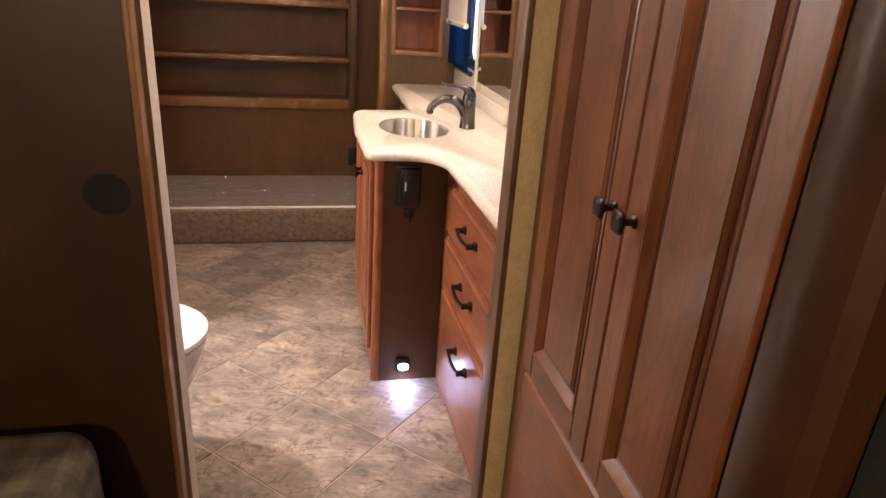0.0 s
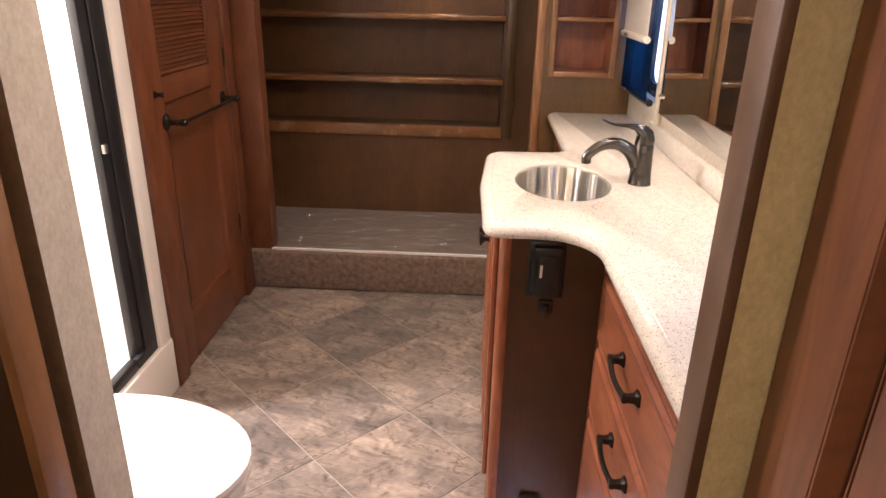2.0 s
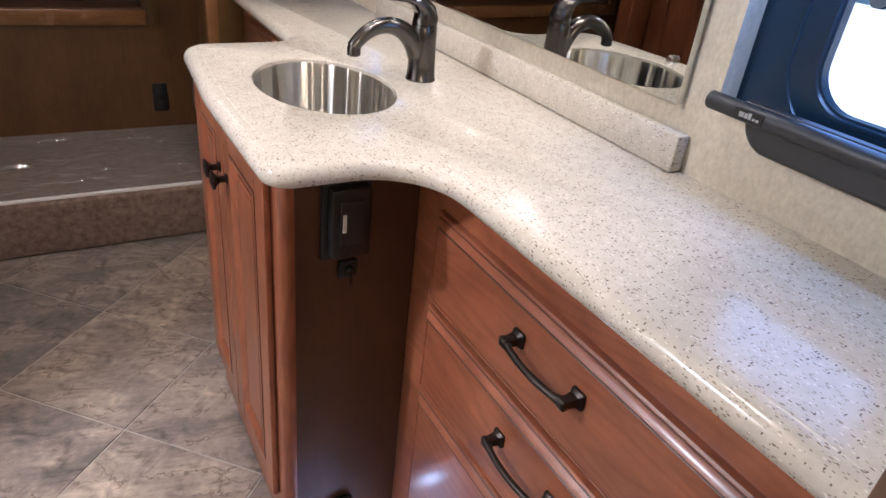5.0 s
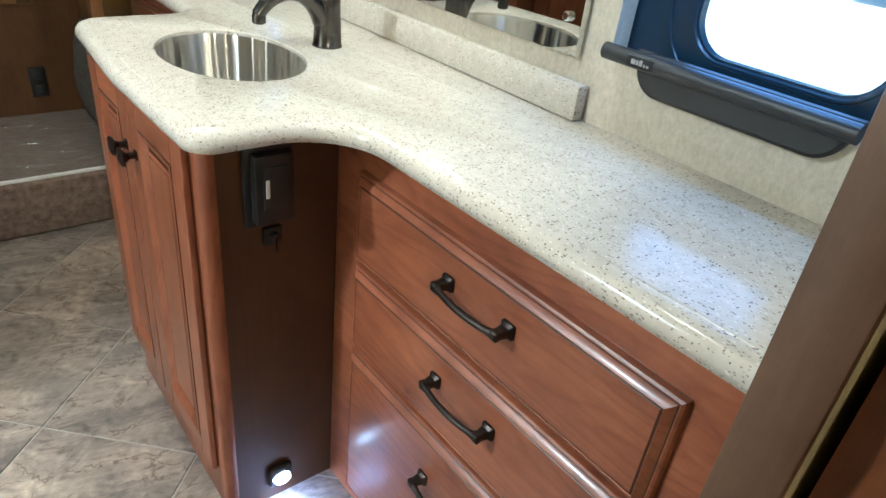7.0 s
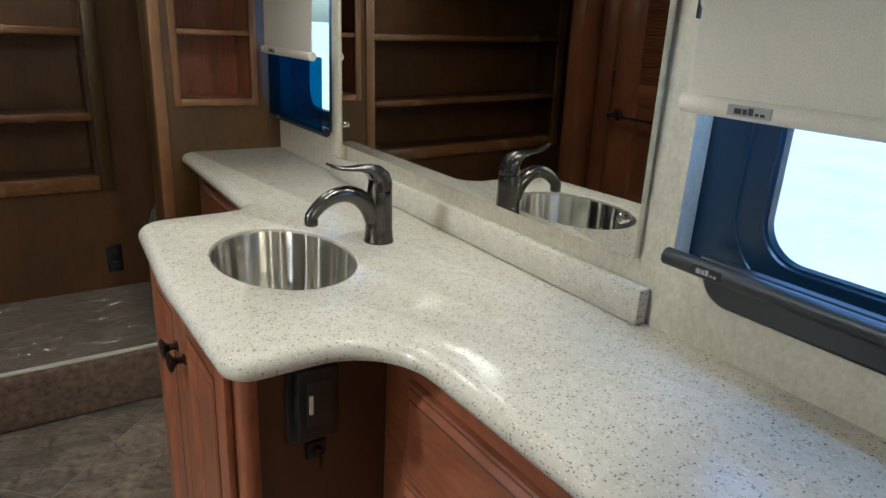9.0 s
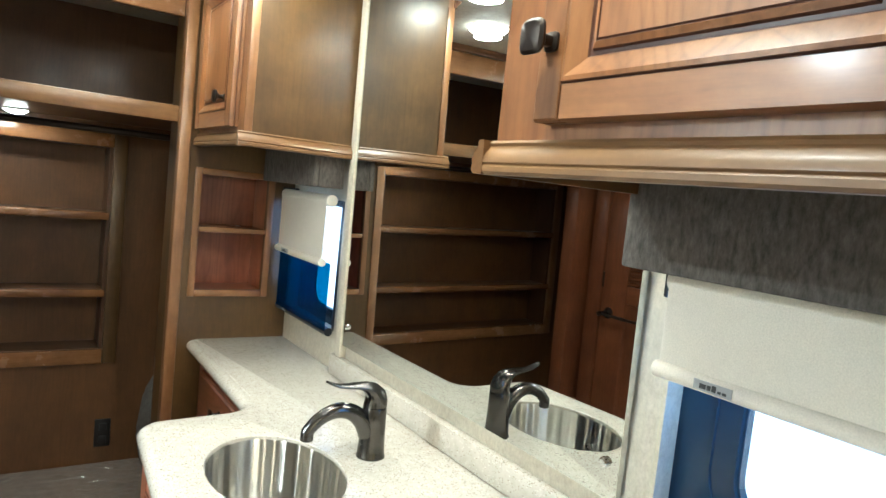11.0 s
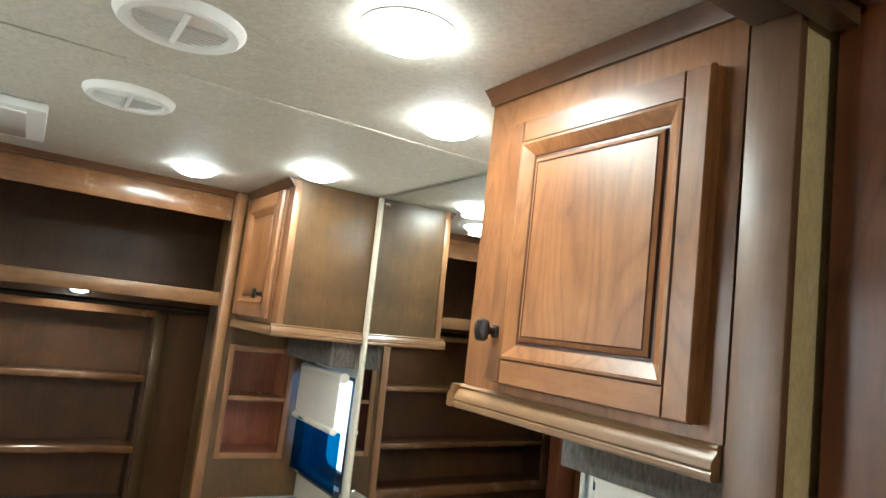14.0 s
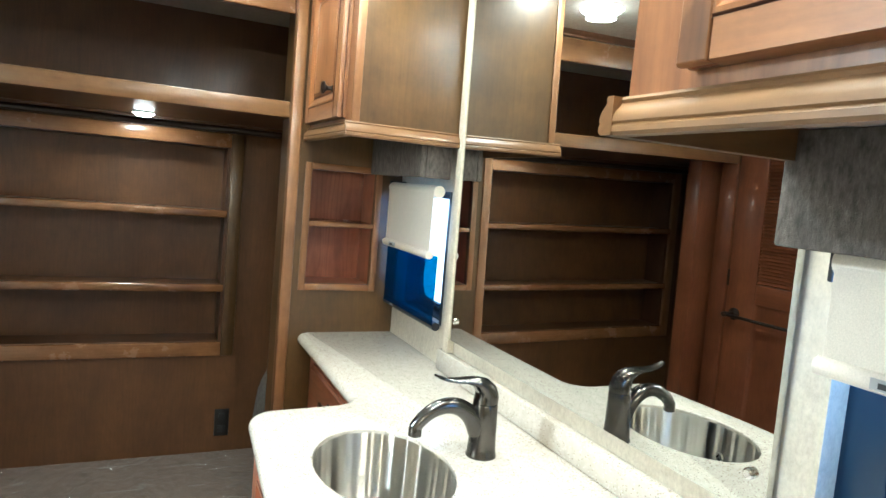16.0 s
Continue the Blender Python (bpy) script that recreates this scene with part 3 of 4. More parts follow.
setting("wall_over_door", B(LX - 0.06, LX - 0.005, 2.70, 3.335, 1.80, CEIL), dim_cherry_y, "cherry wood panel over the louvred door")
setting("wall_behind_door", B(-0.75, -0.66, 2.66, 3.52, 0, CEIL), dark_z, "dark panel that closes the wall behind the louvred door")

# closet
SZ = 0.185
bm = box(bmesh.new(), -1.0, WX, 3.42, 4.25, 0, SZ, bevel=0.018, seg=3)
setting("closet_step", bm, carpet, "raised closet floor covered in brown cut carpet")
bm = bmesh.new()
nx, ny = 96, 40
grid = [[bm.verts.new((-0.96 + 1.88 * i / nx, 3.455 + 0.565 * j / ny, SZ + 0.0035 + 0.004 * noise.noise(Vector((i * 0.33, j * 0.5, 2.0))) + 0.001 * noise.noise(Vector((i * 0.9, j * 1.3, 7.0))))) for i in range(nx + 1)] for j in range(ny + 1)]
for j in range(ny):
    for i in range(nx):
        bm.faces.new((grid[j][i], grid[j][i + 1], grid[j + 1][i + 1], grid[j + 1][i]))
film_sheet = empty("plastic_film", "clear wrinkled plastic film lying on the closet carpet", "plastic film")
part("sheet", bm, film_mat, film_sheet)
part("front_edge", B(-0.50, 0.60, 3.436, 3.450, SZ - 0.002, SZ + 0.007, bevel=0.001), plastic, film_sheet, "pale folded edge along the step")

BY = 4.03
FX0, FX1, FZ0, FZ1 = -0.90, 0.515, 0.642, 1.412
bm = bmesh.new()
for x0, x1, z0, z1 in ((-1.06, FX0, SZ, CEIL), (FX1, WX, SZ, CEIL), (FX0, FX1, SZ, FZ0), (FX0, FX1, FZ1, CEIL)):
    box(bm, x0, x1, BY, BY + 0.02, z0, z1)
setting("closet_back_wall", bm, closet_z, "dark stained veneer back wall of the closet")
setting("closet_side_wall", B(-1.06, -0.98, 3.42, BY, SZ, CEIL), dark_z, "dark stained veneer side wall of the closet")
bm = bmesh.new()
box(bm, -0.66, -0.495, 3.442, 3.52, SZ - 0.005, 1.904, bevel=0.004)
setting("closet_post", bm, dim_cherry_z, "cherry wood post between the louvred door and the closet")
setting("closet_top_beam", B(-0.66, 0.595, 3.335, 3.355, 1.80, 1.882, bevel=0.003), trim_x, "maple face board over the closet opening")
bm = bmesh.new()
prof = [(3.335, 1.882), (3.325, 1.884), (3.322, 1.890), (3.312, 1.897), (3.308, 1.904), (3.335, 1.904)]
rings(bm, [[(x, y, z) for y, z in prof] for x in (-0.66, 0.60)])
setting("closet_crown", bm, dark_x, "dark cherry crown strip between closet and ceiling")
setting("closet_cubby_floor", B(-0.98, WX, 3.36, BY, 1.503, 1.522), dark_x, "dark stained floor of the upper cubby")
setting("closet_lower_beam", B(-0.66, 0.60, 3.335, 3.36, 1.497, 1.545, bevel=0.004), trim_dark_x, "maple edge board of the upper cubby")
bm = tube(bmesh.new(), [(-0.98, 3.70, 1.462), (0.93, 3.70, 1.462)], 0.011, 16)
thing("closet_rod", bm, bronze, "dark bronze hanging rod across the closet", "closet rod")

# shelf unit let into the back wall
unit = empty("shelf_unit", "maple-framed recessed shelf unit with two shelves in the closet wall", "shelf unit")
bm = bmesh.new()
box(bm, FX0, FX1, 4.165, 4.18, FZ0, FZ1)
part("back_panel", bm, closet_z, unit)
for x0, x1 in ((FX0 - 0.002, FX0 + 0.012), (FX1 - 0.012, FX1 + 0.002)):
    part("side_panel", B(x0, x1, BY + 0.002, 4.165, FZ0, FZ1), dark_z, unit)
for z0, z1 in ((FZ0 - 0.012, FZ0 + 0.002), (FZ1 - 0.002, FZ1 + 0.012)):
    part("end_panel", B(FX0, FX1, BY + 0.002, 4.165, z0, z1), dark_x, unit)
for zt in (1.165, 0.872):
    part("shelf", B(FX0 + 0.012, FX1 - 0.012, 4.03, 4.165, zt - 0.018, zt), dark_x, unit)
    part("shelf_lip", B(FX0 + 0.004, FX1 - 0.004, 4.004, 4.03, zt - 0.026, zt + 0.004, bevel=0.008, seg=3), trim_x, unit, "rounded maple shelf lip")
for x0, x1 in ((FX0 - 0.045, FX0), (FX1, FX1 + 0.048)):
    part("frame_stile", B(x0, x1, 4.013, BY, FZ0 - 0.055, FZ1 + 0.052, bevel=0.004), trim_z if x0 < 0 else side_z, unit)
for z0, z1 in ((FZ0 - 0.055, FZ0), (FZ1, FZ1 + 0.052)):
    part("frame_rail", B(FX0, FX1, 4.0135, BY, z0, z1, bevel=0.004), trim_x, unit)

# niche column
CY = 3.295
column = empty("niche_column", "brown veneer column with two open maple-framed niches", "column")
NX0, NX1, NZ0, NZ1 = 0.665, 0.868, 1.005, 1.352
bm = bmesh.new()
for x0, x1, z0, z1 in ((0.625, NX0, 0.0, CEIL), (NX1, WX, 0.0, CEIL), (NX0, NX1, 0.0, NZ0), (NX0, NX1, NZ1, CEIL)):
    box(bm, x0, x1, CY, CY + 0.014, z0, z1)
part("front_panel", bm, side_z, column)
part("side_panel", B(0.612, 0.626, CY + 0.012, 3.52, 0, CEIL), side_z, column)
part("edge_strip", B(0.594, 0.626, CY - 0.006, CY + 0.036, 0, 1.897, bevel=0.004), trim_z, column, "light maple corner strip")
part("niche_back", B(NX0, NX1, 3.425, 3.435, NZ0, NZ1), cherry_z, column)
for x0, x1 in ((NX0 - 0.01, NX0), (NX1, NX1 + 0.01)):
    part("niche_side", B(x0, x1, CY + 0.014, 3.43, NZ0, NZ1), cherry_z, column)
for z0, z1 in ((NZ0 - 0.01, NZ0), (NZ1, NZ1 + 0.01)):
    part("niche_end", B(NX0 - 0.01, NX1 + 0.01, CY + 0.014, 3.43, z0, z1), cherry_x, column)
part("niche_shelf", B(NX0, NX1, CY - 0.004, 3.425, 1.182, 1.197, bevel=0.002), trim_x, column)
for x0, x1 in ((NX0 - 0.02, NX0), (NX1, NX1 + 0.02)):
    part("niche_stile", B(x0, x1, CY - 0.008, CY, NZ0 - 0.02, NZ1 + 0.02, bevel=0.002), trim_z, column)
for z0, z1 in ((NZ0 - 0.02, NZ0), (NZ1, NZ1 + 0.02)):
    part("niche_rail", B(NX0, NX1, CY - 0.0075, CY, z0, z1, bevel=0.002), trim_x, column)

# carpeted hump at the closet's end
bm = bmesh.new()
hump = [(0.0, 0.0), (-0.02, 0.12), (0.0, 0.28), (0.05, 0.38), (0.12, 0.43), (0.27, 0.44), (0.27, 0.0)]
rings(bm, [[(0.672 + u, y, SZ + v) for u, v in hump] for y in (3.62, BY)])
bmesh.ops.bevel(bm, geom=list(bm.edges), offset=0.015, segments=2, affect="EDGES")
thing("carpeted_hump", bm, grey_carpet, "grey carpeted hump at the end of the closet", "carpeted hump")

# ---- louvred door, towel bar ----
ldoor = empty("door_louvred", "cherry wood door with a louvred upper panel", "door")
DX = LX - 0.012
part("stile", B(DX - 0.03, DX, 2.702, 2.800, 0.012, 1.80, bevel=0.003), dim_cherry_z, ldoor)
part("stile", B(DX - 0.03, DX, 3.195, 3.333, 0.012, 1.80, bevel=0.003), dim_cherry_z, ldoor)
for z0, z1 in ((0.012, 0.205), (0.93, 1.01), (1.70, 1.80)):
    part("rail", B(DX - 0.029, DX - 0.001, 2.800, 3.195, z0, z1, bevel=0.003), dim_cherry_y, ldoor)
bm = rect_rings(bmesh.new(), 2.800, 3.195, 0.205, 0.93, [(0, 0), (0.012, -0.008), (0.02, -0.010)])
part("panel", moved(bm, frame_of("+x", (DX, 0, 0))), dim_cherry_z, ldoor)
part("louvre_back", B(DX - 0.03, DX - 0.021, 2.80, 3.195, 1.01, 1.70), dim_cherry_z, ldoor)
for k in range(50):
    z = 1.014 + k * 0.0137
    bm = bmesh.new()
    rings(bm, [[(DX - 0.020, y, z + 0.0125), (DX - 0.017, y, z + 0.014), (DX - 0.005, y, z + 0.002), (DX - 0.008, y, z)] for y in (2.80, 3.195)])
    part("louvre_slat", bm, dim_cherry_y, ldoor)
for z in (0.35, 1.02, 1.60):
    part("hinge", B(DX - 0.002, DX + 0.006, 3.328, 3.352, z - 0.035, z + 0.035, bevel=0.002), bronze, ldoor, "dark bronze hinge")

tbar = empty("towel_bar", "dark bronze towel bar screwed to the louvred door", "towel bar")
for y in (2.795, 3.285):
    bm = lathe(bmesh.new(), [(0.026, 0), (0.026, 0.004), (0.02, 0.007), (0.011, 0.012), (0.008, 0.03), (0.0105, 0.038), (0.0085, 0.044), (0.012, 0.052), (0.012, 0.062), (0.008, 0.068), (0.002, 0.071)], (DX, y, 0.872), "x", 20)
    part("mount", bm, bronze, tbar)
part("bar", tube(bmesh.new(), [(DX + 0.056, 2.78, 0.872), (DX + 0.056, 3.30, 0.872)], 0.0065, 18), bronze, tbar)
bm = lathe(bmesh.new(), [(0.011, 0), (0.011, 0.003), (0.006, 0.006), (0.006, 0.018), (0.010, 0.024), (0.004, 0.028)], (DX, 2.745, 0.965), "x", 16)
thing("door_latch_knob", bm, bronze, "small dark bronze latch knob on the louvred door", "knob")

# ---- shower ----
shower = empty("shower_stall", "white acrylic shower stall with a black-framed door opening", "shower")
bm = bmesh.new()
box(bm, -0.66, LX - 0.008, 2.540, 2.624, 0, CEIL, bevel=0.018, seg=4)
part("flange", bm, acrylic, shower, "rounded white side flange")
bm = bmesh.new()
box(bm, -0.66, LX - 0.004, 1.94, 2.623, 0, 0.198, bevel=0.012, seg=3)
part("curb", bm, acrylic, shower)
part("back_wall", B(-1.40, -1.38, 1.92, 2.66, 0, CEIL), acrylic, shower)
part("side_wall", B(-1.40, -0.66, 2.60, 2.655, 0, CEIL), acrylic, shower)
part("side_wall", B(-1.40, -0.62, 1.92, 1.95, 0, CEIL), acrylic, shower)
part("pan", B(-1.38, -0.64, 1.95, 2.62, 0, 0.12, bevel=0.01), acrylic, shower)
part("seat", B(-1.38, -0.98, 1.95, 2.62, 0.12, 0.50, bevel=0.04, seg=4), acrylic, shower, "moulded white shower seat")
for y0, y1, z0, z1 in ((2.414, 2.542, 0.198, 1.86), (1.95, 2.414, 0.198, 0.236), (1.95, 2.414, 1.82, 1.86)):
    bm = box(bmesh.new(), -0.628, LX - 0.016, y0, y1, z0, z1, bevel=0.005)
    if z1 - z0 > 1:
        box(bm, LX - 0.018, LX - 0.008, 2.455, 2.515, 0.24, 1.82, bevel=0.003)
    part("door_frame", bm, rubber, shower, "black shower door frame")
part("latch", B(LX - 0.018, LX - 0.006, 2.418, 2.434, 0.86, 0.885, bevel=0.002), alu, shower)
part("corner_clip", B(LX - 0.02, LX - 0.002, 2.39, 2.45, 0.232, 0.25, bevel=0.004), rubber, shower)

# ---- toilet ----
toilet = empty("toilet", "white toilet with a closed lid facing the aisle", "toilet")
TY = 1.752


def toilet_loop(front, back, half, z, n=40):
    pts = []
    for i in range(n):
        q = 2 * math.pi * i / n
        cx = back + 0.42 * (front - back)
        rx = (front - cx) if math.cos(q) > 0 else (cx - back)
        k = 0.75 if math.cos(q) < 0 else 1.0
        pts.append(Vector((cx + rx * math.copysign(abs(math.cos(q)) ** k, math.cos(q)), TY + half * math.copysign(abs(math.sin(q)) ** (0.85 if math.cos(q) < 0 else 1.0), math.sin(q)), z)))
    return pts


bm = bmesh.new()
rings(bm, [toilet_loop(f, k, h, z) for f, k, h, z in ((-0.185, -0.54, 0.135, 0.0), (-0.185, -0.54, 0.135, 0.03), (-0.20, -0.53, 0.115, 0.07), (-0.19, -0.53, 0.12, 0.13), (-0.13, -0.54, 0.15, 0.20), (-0.075, -0.55, 0.18, 0.29), (-0.048, -0.56, 0.194, 0.35), (-0.045, -0.56, 0.196, 0.392))])
part("bowl", bm, porcelain, toilet)
bm = bmesh.new()
rings(bm, [toilet_loop(f, k, h, z) for f, k, h, z in ((-0.040, -0.55, 0.199, 0.394), (-0.032, -0.552, 0.204, 0.400), (-0.032, -0.552, 0.204, 0.412), (-0.038, -0.55, 0.201, 0.416))])
part("seat", bm, plastic, toilet)
bm = bmesh.new()
rings(bm, [toilet_loop(f, k, h, z) for f, k, h, z in ((-0.040, -0.55, 0.200, 0.418), (-0.030, -0.552, 0.207, 0.424), (-0.030, -0.552, 0.207, 0.436), (-0.044, -0.548, 0.197, 0.444), (-0.10, -0.53, 0.155, 0.448), (-0.22, -0.45, 0.06, 0.449))])
part("lid", bm, porcelain, toilet)
part("tank", B(-0.78, -0.565, TY - 0.20, TY + 0.20, 0.36, 0.72, bevel=0.03, seg=4), porcelain, toilet)
part("tank_lid", B(-0.79, -0.555, TY - 0.21, TY + 0.21, 0.72, 0.75, bevel=0.012, seg=3), porcelain, toilet)
setting("wall_behind_toilet", B(-0.88, -0.80, 1.366, 1.92, 0, CEIL), wallpaper, "cream wallpaper wall behind the toilet")

# ---- vanity ----
vanity = empty("vanity_cabinet", "cherry vanity cabinet bowed out under the sink", "cabinet")
VX0, VY0, VY1 = 0.452, 2.10, 2.625
bm = bmesh.new()
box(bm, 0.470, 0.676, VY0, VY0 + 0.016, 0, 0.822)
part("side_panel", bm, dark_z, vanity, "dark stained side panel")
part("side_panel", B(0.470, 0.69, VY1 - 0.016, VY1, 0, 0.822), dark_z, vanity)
part("corner_post", lathe(bmesh.new(), [(0.0195, 0.0), (0.0195, 0.822)], (0.463, VY0 + 0.018, 0), "z", 24), cherry_z, vanity, "rounded cherry corner post")
part("face_frame", B(VX0, VX0 + 0.018, VY0 + 0.018, VY1, 0.0, 0.822), cherry_z, vanity)
part("bottom", B(0.47, 0.676, VY0 + 0.02, VY1 - 0.02, 0.05, 0.065), dark_x, vanity)
for y0, y1, kx in ((2.128, 2.390, -0.106), (2.394, 2.622, 0.088)):
    raised_door(vanity, "-x", (VX0, (y0 + y1) / 2, 0.12), y1 - y0, 0.668, 0.05, 0.02, (kx, 0.562))

base = empty("drawer_cabinet", "cherry base cabinet with three wide drawers", "cabinet")
DRX = 0.676
part("face_frame", B(DRX, DRX + 0.018, 1.372, VY0 - 0.001, 0, 0.822), cherry_y, base)
part("end_panel", B(DRX + 0.018, WX, 1.372, 1.388, 0, 0.822), cherry_z, base)
for z0, z1 in ((0.590, 0.751), (0.412, 0.581), (0.045, 0.403)):
    w, h = 2.020 - 1.428, z1 - z0
    m = frame_of("-x", (DRX, (1.428 + 2.020) / 2, z0))
    bm = rect_rings(bmesh.new(), -w / 2, w / 2, 0, h, [(0, 0), (0, 0.007), (0.001, 0.0095), (0.004, 0.0115), (0.0055, 0.0112), (0.0065, 0.0125), (0.0105, 0.0165), (0.0155, 0.0195), (0.0165, 0.0180), (0.0185, 0.0180), (0.0195, 0.0190)], [0, 0, 0, 0, 1, 0, 0, 0, 1, 1])
    drawer = part("drawer", moved(bm, m), [cherry_y, glaze], base)
    bar_pull(drawer, "-x", (DRX - 0.019, 1.717, z0 + (h * 0.62 if h < 0.2 else h * 0.73)))

far_base = empty("far_base_cabinet", "narrow cherry base cabinet under the end of the counter", "cabinet")
part("face_frame", B(0.70, 0.718, VY1, CY, 0, 0.822), cherry_z, far_base)
raised_door(far_base, "-x", (0.70, 2.965, 0.05), 0.52, 0.55, 0.055, 0.018, (-0.20, 0.47))
m = frame_of("-x", (0.70, 2.965, 0.625))
bm = rect_rings(bmesh.new(), -0.26, 0.26, 0, 0.15, [(0, 0), (0, 0.010), (0.003, 0.012), (0.006, 0.0115), (0.010, 0.017), (0.014, 0.018)], [0, 0, 1, 0, 0])
fdrawer = part("drawer", moved(bm, m), [cherry_y, glaze], far_base)
knob(fdrawer, "-x", (0.682, 2.99, 0.72))

# counter
from mathutils.geometry import tessellate_polygon
CT, CTH = 0.853, 0.032
outline = fillet([(0.985, 1.335, 0), (0.985, 3.325, 0), (0.656, 3.325, 0.03), (0.650, 2.665, 0.055), (0.418, 2.652, 0.055), (0.398, 2.33, 0.9), (0.404, 2.0, 0.042), (0.622, 2.004, 0.105), (0.630, 1.335, 0)], 10)
if area(outline) < 0:
    outline.reverse()
SX, SY, SRX, SRY = 0.600, 2.338, 0.116, 0.163
hole = [Vector((SX + SRX * math.cos(2 * math.pi * i / 56), SY + SRY * math.sin(2 * math.pi * i / 56))) for i in range(56)]
counter = empty("countertop", "cream speckled quartz countertop with a rounded front edge", "countertop")
bm = bmesh.new()
steps = [(0.0290, CT), (0.0270, CT - 0.0005), (0.0252, CT - 0.0012)]
steps += [(0.025 * (1 - math.sin(q)), CT - 0.0014 - 0.0195 * (1 - math.cos(q))) for q in (math.pi / 2 * k / 6 for k in range(7))]
loops = [[(p.x, p.y, z) for p in inset(outline, d)] for d, z in steps]
loops += [[(p.x, p.y, CT - CTH + 0.008) for p in outline], [(p.x, p.y, CT - CTH + 0.002) for p in inset(outline, 0.003)], [(p.x, p.y, CT - CTH) for p in inset(outline, 0.009)]]
rows = rings(bm, loops, True, False, False)
hole_rows = [[bm.verts.new((SX + (p.x - SX) * s_, SY + (p.y - SY) * s_, z)) for p in hole] for s_, z in ((1.02, CT), (1.005, CT - 0.001), (1.0, CT - 0.004), (1.0, CT - CTH))]
for r0, r1 in zip(hole_rows, hole_rows[1:]):
    for i in range(56):
        bm.faces.new((r0[i], r1[i], r1[(i + 1) % 56], r0[(i + 1) % 56]))
for top, inner in ((rows[0], hole_rows[0]), (rows[-1], hole_rows[-1])):
    verts = top + inner
    for tri in tessellate_polygon([[v.co for v in top], [v.co for v in inner]]):
        try:
            bm.faces.new([verts[i] for i in tri])
        except ValueError:
            pass
part("slab", bm, quartz, counter)
bm = box(bmesh.new(), 0.931, 0.954, 1.846, 2.875, CT + 0.0005, 0.908, bevel=0.004)
part("backsplash", bm, quartz, counter, "speckled quartz backsplash strip")

sink = empty("sink", "oval brushed stainless steel undermount sink", "sink")
bm = bmesh.new()
prof = [(0.999, -0.0285), (0.999, -0.008), (0.992, -0.0065), (0.985, -0.009), (0.978, -0.04), (0.95, -0.10), (0.88, -0.135), (0.76, -0.158), (0.55, -0.170), (0.30, -0.175), (0.19, -0.177)]
loops = [[(SX + SRX * s_ * math.cos(q), SY + SRY * s_ * math.sin(q), CT + h) for q in (2 * math.pi * i / 48 for i in range(48))] for s_, h in prof]
rings(bm, loops, True, False, True)
part("bowl", bm, steel, sink)
part("drain", lathe(bmesh.new(), [(0.024, 0), (0.024, 0.004), (0.019, 0.005), (0.017, 0.002), (0.006, 0.003)], (SX, SY, CT - 0.177), "z", 28), chrome, sink, "chrome drain ring")
part("overflow", lathe(bmesh.new(), [(0.011, 0), (0.011, 0.004), (0.007, 0.005), (0.006, 0.001)], (SX - SRX * 0.965, SY, CT - 0.075), "x", 20), chrome, sink, "chrome overflow ring")

faucet = empty("faucet", "dark nickel single-lever faucet behind the sink", "faucet")
FXC, FYC = 0.787, 2.338
bm = lathe(bmesh.new(), [(0.028, 0.0), (0.028, 0.003), (0.0265, 0.006), (0.025, 0.03), (0.0235, 0.07), (0.0232, 0.095), (0.022, 0.098)], (FXC, FYC, CT), "z", 32)
part("body", bm, nickel, faucet)
path = bezier((FXC - 0.004, FYC, CT + 0.022), (FXC - 0.020, FYC, CT + 0.108), (FXC - 0.095, FYC, CT + 0.120), (FXC - 0.136, FYC, CT + 0.060), 20)
bm = tube(bmesh.new(), path, [0.0205 - 0.0092 * (i / 20) ** 0.8 for i in range(21)], 22)
part("spout", bm, nickel, faucet)
tip = path[-1]
bm = lathe(bmesh.new(), [(0.0105, 0.004), (0.0118, 0.0), (0.0118, -0.012), (0.009, -0.014)], (tip.x + 0.002, tip.y, tip.z), "z", 24)
part("aerator", bm, nickel, faucet)
# the lever grows out of the body's dome and thins to a blade with a raised tip
LEVER = [(0.000, 0.0995, 0.0226, 0.0230), (0.001, 0.110, 0.0222, 0.0226), (-0.002, 0.121, 0.0212, 0.0208), (-0.010, 0.131, 0.0198, 0.0160),
         (-0.024, 0.1385, 0.0178, 0.0098), (-0.042, 0.1415, 0.0155, 0.0058), (-0.062, 0.1420, 0.0135, 0.0042), (-0.080, 0.1440, 0.0115, 0.0036),
         (-0.095, 0.1490, 0.0090, 0.0030), (-0.104, 0.1535, 0.0050, 0.0022)]
loops = []
for i, (u, h, wide, thick_) in enumerate(LEVER):
    q0, q1 = LEVER[max(i - 1, 0)], LEVER[min(i + 1, len(LEVER) - 1)]
    d = Vector((q1[0] - q0[0], 0, q1[1] - q0[1])).normalized() if i else Vector((0, 0, 1))
    out = Vector((0, 1, 0)).cross(d)
    loops.append([Vector((FXC + u, FYC, CT + h)) + wide * math.cos(q) * Vector((0, 1, 0)) + thick_ * math.sin(q) * out for q in (2 * math.pi * k / 24 for k in range(24))])
bm = bmesh.new()
rings(bm, loops)
part("lever", bm, nickel, faucet)

# things on the vanity's side
outlet = empty("outlet_box", "black surface-mounted outlet box on the vanity side", "outlet")
part("back_plate", B(0.508, 0.588, VY0 - 0.012, VY0, 0.652, 0.786, bevel=0.004), black, outlet)
part("cover", B(0.516, 0.580, VY0 - 0.034, VY0 - 0.011, 0.664, 0.780, bevel=0.006), black, outlet)
part("rocker", B(0.528, 0.568, VY0 - 0.037, VY0 - 0.033, 0.690, 0.762, bevel=0.002), rubber, outlet)
part("pilot_light", B(0.531, 0.537, VY0 - 0.039, VY0 - 0.036, 0.712, 0.742, bevel=0.001), plastic, outlet)
lock = empty("key_switch", "small black key switch under the outlet box", "switch")
